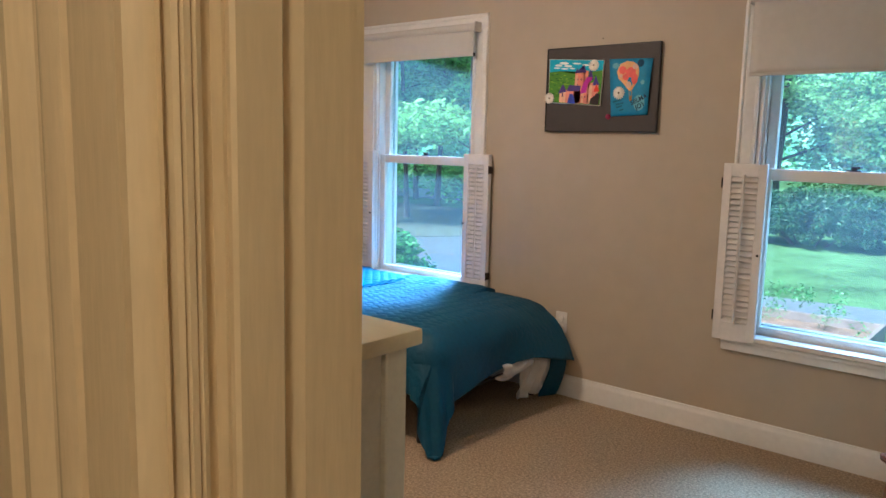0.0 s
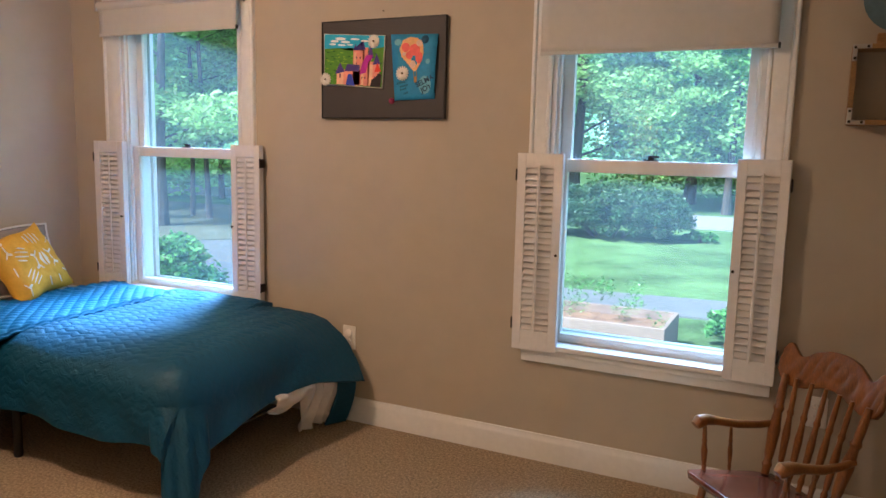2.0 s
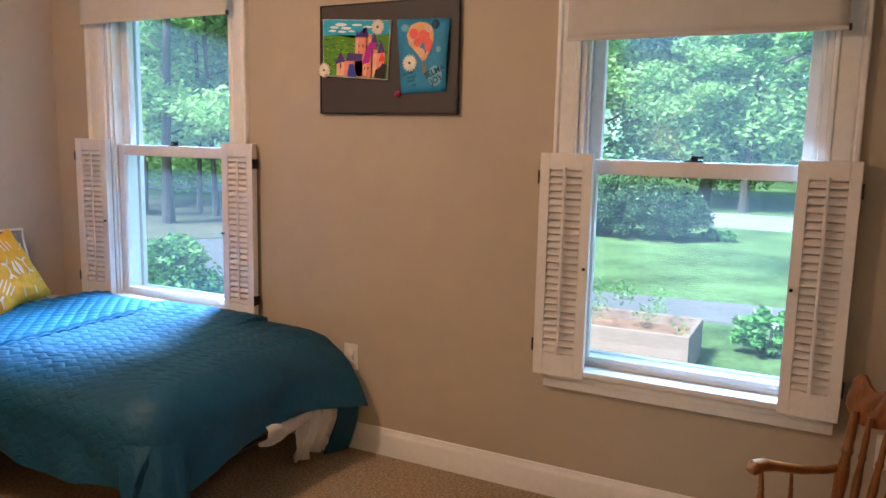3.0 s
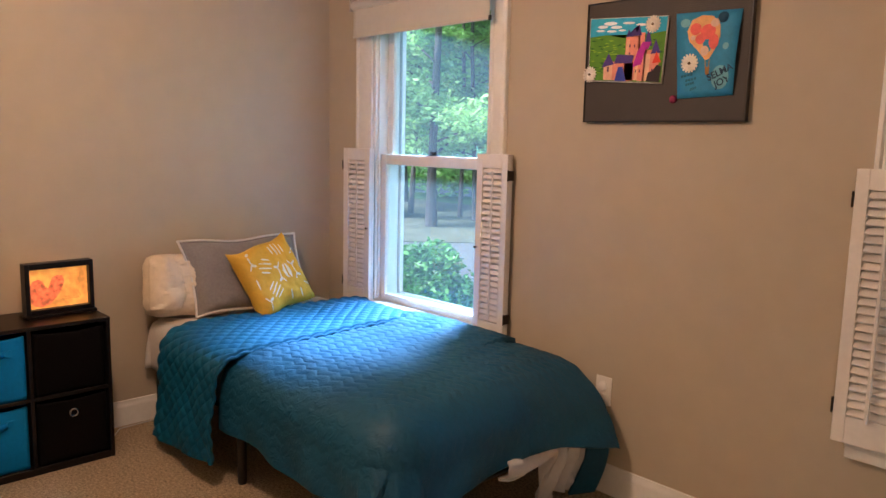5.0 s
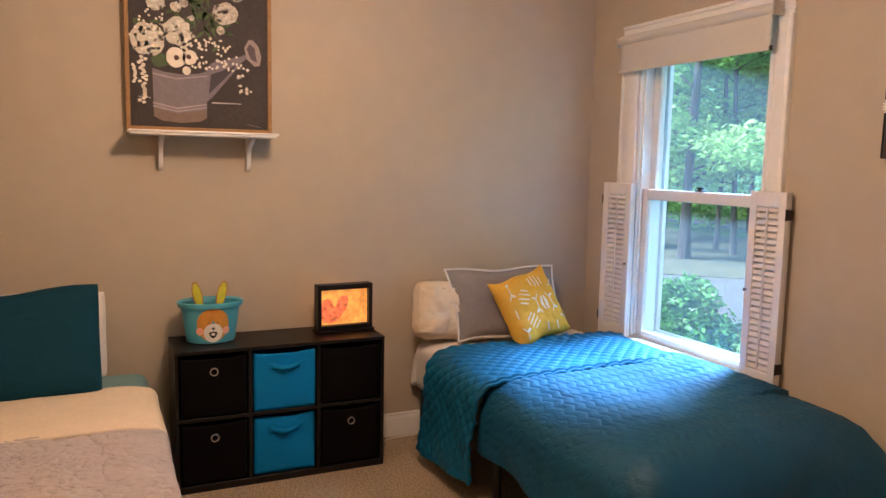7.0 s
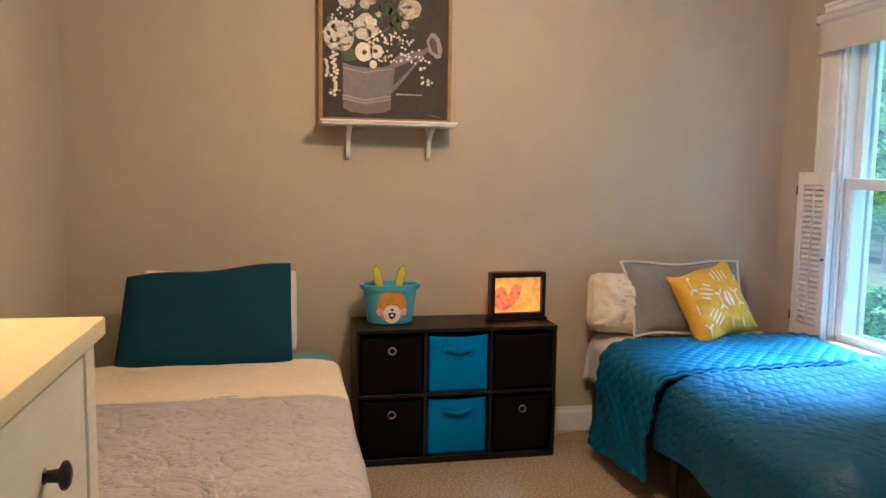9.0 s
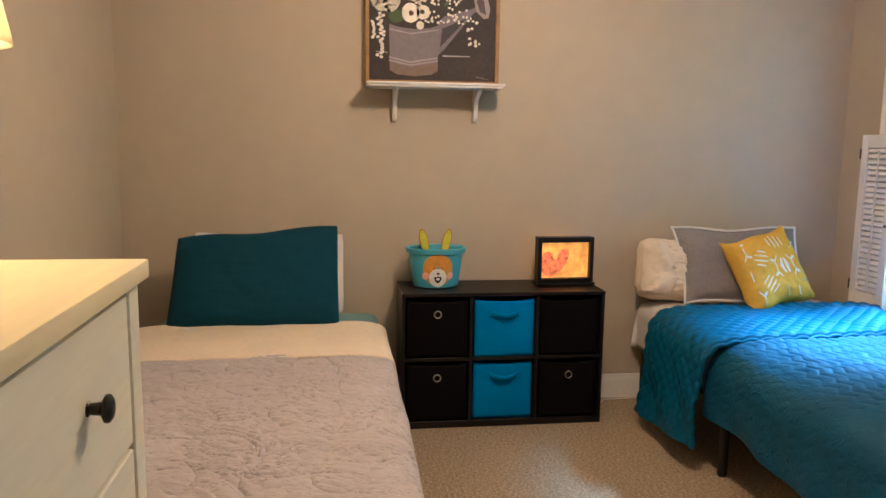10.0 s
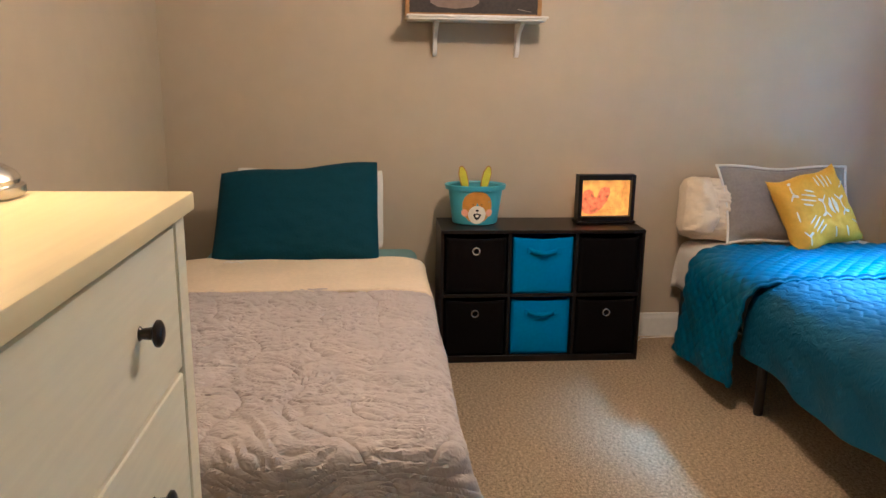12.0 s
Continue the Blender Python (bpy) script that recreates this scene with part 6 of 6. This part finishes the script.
# the trees beyond the lawn
tree(-1.95, 25.5, 8.0, 0.13, "slim tree by the road with a light green crown", 61, 0.35, 3.0, 16, 1500, 0.09)
tree(-7.5, 27.5, 10.0, 0.22, "broad tree with a pale green crown across the road", 62, 0.15, 4.6, 26, 2600, 0.11, pads=False)
tree(-3.8, 29.5, 10.0, 0.2, "broad tree with a pale green crown across the road", 63, 0.12, 4.4, 26, 2600, 0.11, pads=False)
tree(1.2, 29.0, 11.0, 0.22, "broad tree with a pale green crown across the road", 64, 0.12, 4.8, 26, 2600, 0.11, pads=False)
tree(5.5, 27.0, 10.0, 0.22, "broad tree with a pale green crown across the road", 65, 0.12, 4.6, 22, 2400, 0.11, pads=False)
tree(-11.5, 28.0, 11.0, 0.2, "broad tree with a pale green crown across the road", 66, 0.12, 4.6, 24, 2400, 0.11, pads=False)

# the near tree whose branch hangs before the wide window
nt = thing("tree", "near tree whose leafy branch hangs in front of the window", "tree", (0, 0, 0), 0, "trees by the house")
bm = bmesh.new()
tube(bm, [(3.4, 12.0, GZ - 0.1), (3.3, 12.0, 2.5), (3.5, 12.1, 6.5)], [0.24, 0.18, 0.06], 12)
tube(bm, [(3.3, 12.0, 3.2), (2.0, 11.7, 3.15), (0.8, 11.5, 2.95), (-0.1, 11.3, 2.55), (-0.7, 11.2, 2.28)], [0.09, 0.06, 0.042, 0.028, 0.012], 8)
tube(bm, [(0.8, 11.5, 2.95), (0.0, 11.3, 3.2), (-1.3, 11.1, 3.35), (-2.2, 11.0, 3.2)], [0.035, 0.026, 0.016, 0.008], 8)
tube(bm, [(2.0, 11.7, 3.15), (1.2, 11.9, 3.8), (-0.3, 11.9, 4.2), (-1.8, 11.8, 4.1)], [0.05, 0.035, 0.02, 0.008], 8)
part("trunk", bm, BARK, nt)
rg_ = random.Random(5)
cs = []
for k in range(95):
    s = rg_.random()
    x = 2.4 - 4.9 * s + rg_.gauss(0, 0.25)
    cs.append((x, 11.4 + rg_.gauss(0, 0.5), 3.45 - 0.45 * max(0, x + 0.2) * 0 + rg_.gauss(0, 0.42) + 0.2 * s, rg_.uniform(0.14, 0.34)))
for k in range(22):
    cs.append((-0.15 + rg_.gauss(0, 0.55), 11.3 + rg_.gauss(0, 0.2), 2.62 + rg_.gauss(0, 0.22), rg_.uniform(0.10, 0.22)))
leaves("crown", cs, 0.045, mat("leaf_bright", (0.10, 0.26, 0.05), 0.5, spread=0.2, scale=1, island=0.45, trans=0.4), "", "", 150, 0, 8, parent=nt, flat=0.6)

# hedge, bushes
def bush(name, label, cx, cy, rx, ry, h, size, per, n, seed, material, z0=GZ):
    rg = random.Random(seed)
    b = thing(name, label, "bush")
    bm = bmesh.new()
    for k in range(9):
        a = rg.uniform(0, 6.283)
        tube(bm, [(cx + rx * 0.15 * math.cos(a), cy + ry * 0.15 * math.sin(a), z0 - 0.03), (cx + rx * 0.6 * math.cos(a), cy + ry * 0.6 * math.sin(a), z0 + h * 0.62)], [0.02, 0.008], 6)
    part("stems", bm, BARK, b)
    cs = []
    for k in range(n):
        a, q = rg.uniform(0, 6.283), math.sqrt(rg.random()) * 0.88
        e = math.sqrt(max(0.05, 1 - q ** 2.6))
        z = z0 + 0.12 * h + rg.random() ** 0.6 * h * 0.80 * e
        cs.append((cx + rx * q * math.cos(a), cy + ry * q * math.sin(a), z, rg.uniform(0.10, 0.19) * min(h, 1.2)))
    leaves("foliage", cs, size, material, "", "", per, 0, seed, parent=b, flat=0.8)
    return b


bush("hedge", "large rounded dark green hedge on the lawn", -3.75, 17.3, 2.0, 1.1, 1.28, 0.038, 150, 420, 3, LEAFB)
bush("hedge", "rounded dark green hedge on the lawn, running on behind the frame", -6.3, 17.0, 1.8, 1.1, 1.25, 0.038, 130, 330, 13, LEAFB)
bush("weed_clump", "small light green weeds at the foot of the hedge", -1.75, 17.6, 0.5, 0.3, 0.28, 0.05, 60, 30, 14, LEAFR)
bush("rhododendron", "rounded bush with glossy light green leaves outside the narrow window", -5.22, 6.0, 0.50, 0.46, 1.06, 0.034, 75, 150, 4, LEAFR)
bush("low_bush", "low spiky green bush by the raised bed", -0.22, 8.7, 0.38, 0.38, 0.45, 0.045, 60, 40, 6, LEAFR)
bush("forest_shrub", "dim green shrub at the edge of the wood", -15.9, 13.3, 1.3, 1.0, 1.5, 0.07, 90, 90, 16, LEAFB)

# raised planter of boards, with mulch and thin weeds
pl = thing("raised_bed", "weathered cedar raised garden bed filled with wood chips", "planter")
PX0, PX1, PY0, PY1 = -2.9, -0.80, 7.55, 8.35
for a, b in (((PX0, PY0, GZ), (PX1, PY0 + 0.04, GZ + 0.36)), ((PX0, PY1 - 0.04, GZ), (PX1, PY1, GZ + 0.36)), ((PX0, PY0 + 0.041, GZ), (PX0 + 0.04, PY1 - 0.041, GZ + 0.36)), ((PX1 - 0.04, PY0 + 0.041, GZ), (PX1, PY1 - 0.041, GZ + 0.36))):
    one_box("plank", a, b, PLANK, pl, 0.004)
bm = surface(40, 20, lambda u, v: Vector((PX0 + 0.04 + u * (PX1 - PX0 - 0.08), PY0 + 0.041 + v * (PY1 - PY0 - 0.082), GZ + 0.27 + 0.03 * noise.noise(Vector((u * 30, v * 18, 2))))))
part("mulch", bm, SOIL, pl)
leaves("weeds", [(-2.2 + 0.07 * i + 0.12 * math.sin(i * 2.3), 7.85 + 0.2 * math.sin(i * 1.7), GZ + 0.36 + 0.30 * abs(math.sin(i * 1.3)), 0.12) for i in range(18)], 0.015, LEAFR, "thin feathery green weeds growing in the raised bed", "weeds", 80, 0, 19)

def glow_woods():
    """Far woods: haze and pale sky gaps painted in, and a glow that brightens them."""
    m, n, l, p = nodes_of("far_woods_painted_haze")
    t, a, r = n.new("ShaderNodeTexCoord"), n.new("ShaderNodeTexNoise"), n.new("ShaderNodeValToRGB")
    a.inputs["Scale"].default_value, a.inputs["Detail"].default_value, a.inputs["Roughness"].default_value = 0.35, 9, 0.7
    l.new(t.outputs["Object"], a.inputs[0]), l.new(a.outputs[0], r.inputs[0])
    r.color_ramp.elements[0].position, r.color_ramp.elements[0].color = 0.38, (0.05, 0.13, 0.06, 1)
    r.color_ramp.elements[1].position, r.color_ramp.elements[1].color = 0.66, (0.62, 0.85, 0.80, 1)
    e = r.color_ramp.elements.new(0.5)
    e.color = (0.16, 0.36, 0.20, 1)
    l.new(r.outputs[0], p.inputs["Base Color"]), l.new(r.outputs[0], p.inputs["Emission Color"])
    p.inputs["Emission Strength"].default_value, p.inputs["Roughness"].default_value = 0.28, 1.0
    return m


# far woods, and the last screen of green, which glows to imitate haze
rg_ = np.random.default_rng(9)
far = np.stack([rg_.uniform(-75, 45, 620), rg_.uniform(33, 50, 620), GZ + 16 * rg_.random(620) ** 0.9, rg_.uniform(0.9, 2.0, 620)], 1)
leaves("far_woods", far, 0.24, LEAF, "far green woods beyond the road", "woods", 60, 0, 10)
near_w = np.stack([rg_.uniform(-34, -13, 900), rg_.uniform(15, 30, 900), GZ + 1.7 + 10 * rg_.random(900) ** 0.9, rg_.uniform(0.5, 1.2, 900)], 1)
leaves("wood_canopy", near_w, 0.12, LEAF, "layered pale green leaves of the wood", "woods", 110, 0, 11, flat=0.3)
low_w = np.stack([rg_.uniform(-36, -15, 260), rg_.uniform(19, 31, 260), GZ + 0.2 + 1.9 * rg_.random(260) ** 1.3, rg_.uniform(0.4, 0.9, 260)], 1)
leaves("undergrowth", low_w, 0.12, LEAF, "light green undergrowth between the trunks of the wood", "undergrowth", 70, 0, 12, flat=0.6)
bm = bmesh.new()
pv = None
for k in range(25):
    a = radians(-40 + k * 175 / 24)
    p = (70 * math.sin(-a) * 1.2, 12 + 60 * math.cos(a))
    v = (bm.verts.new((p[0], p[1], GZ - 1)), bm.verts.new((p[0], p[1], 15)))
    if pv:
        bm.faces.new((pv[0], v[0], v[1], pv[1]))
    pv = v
structure(part("backdrop", bm, glow_woods(), smooth=False), "glowing screen of distant green woods with haze painted in", "woods")
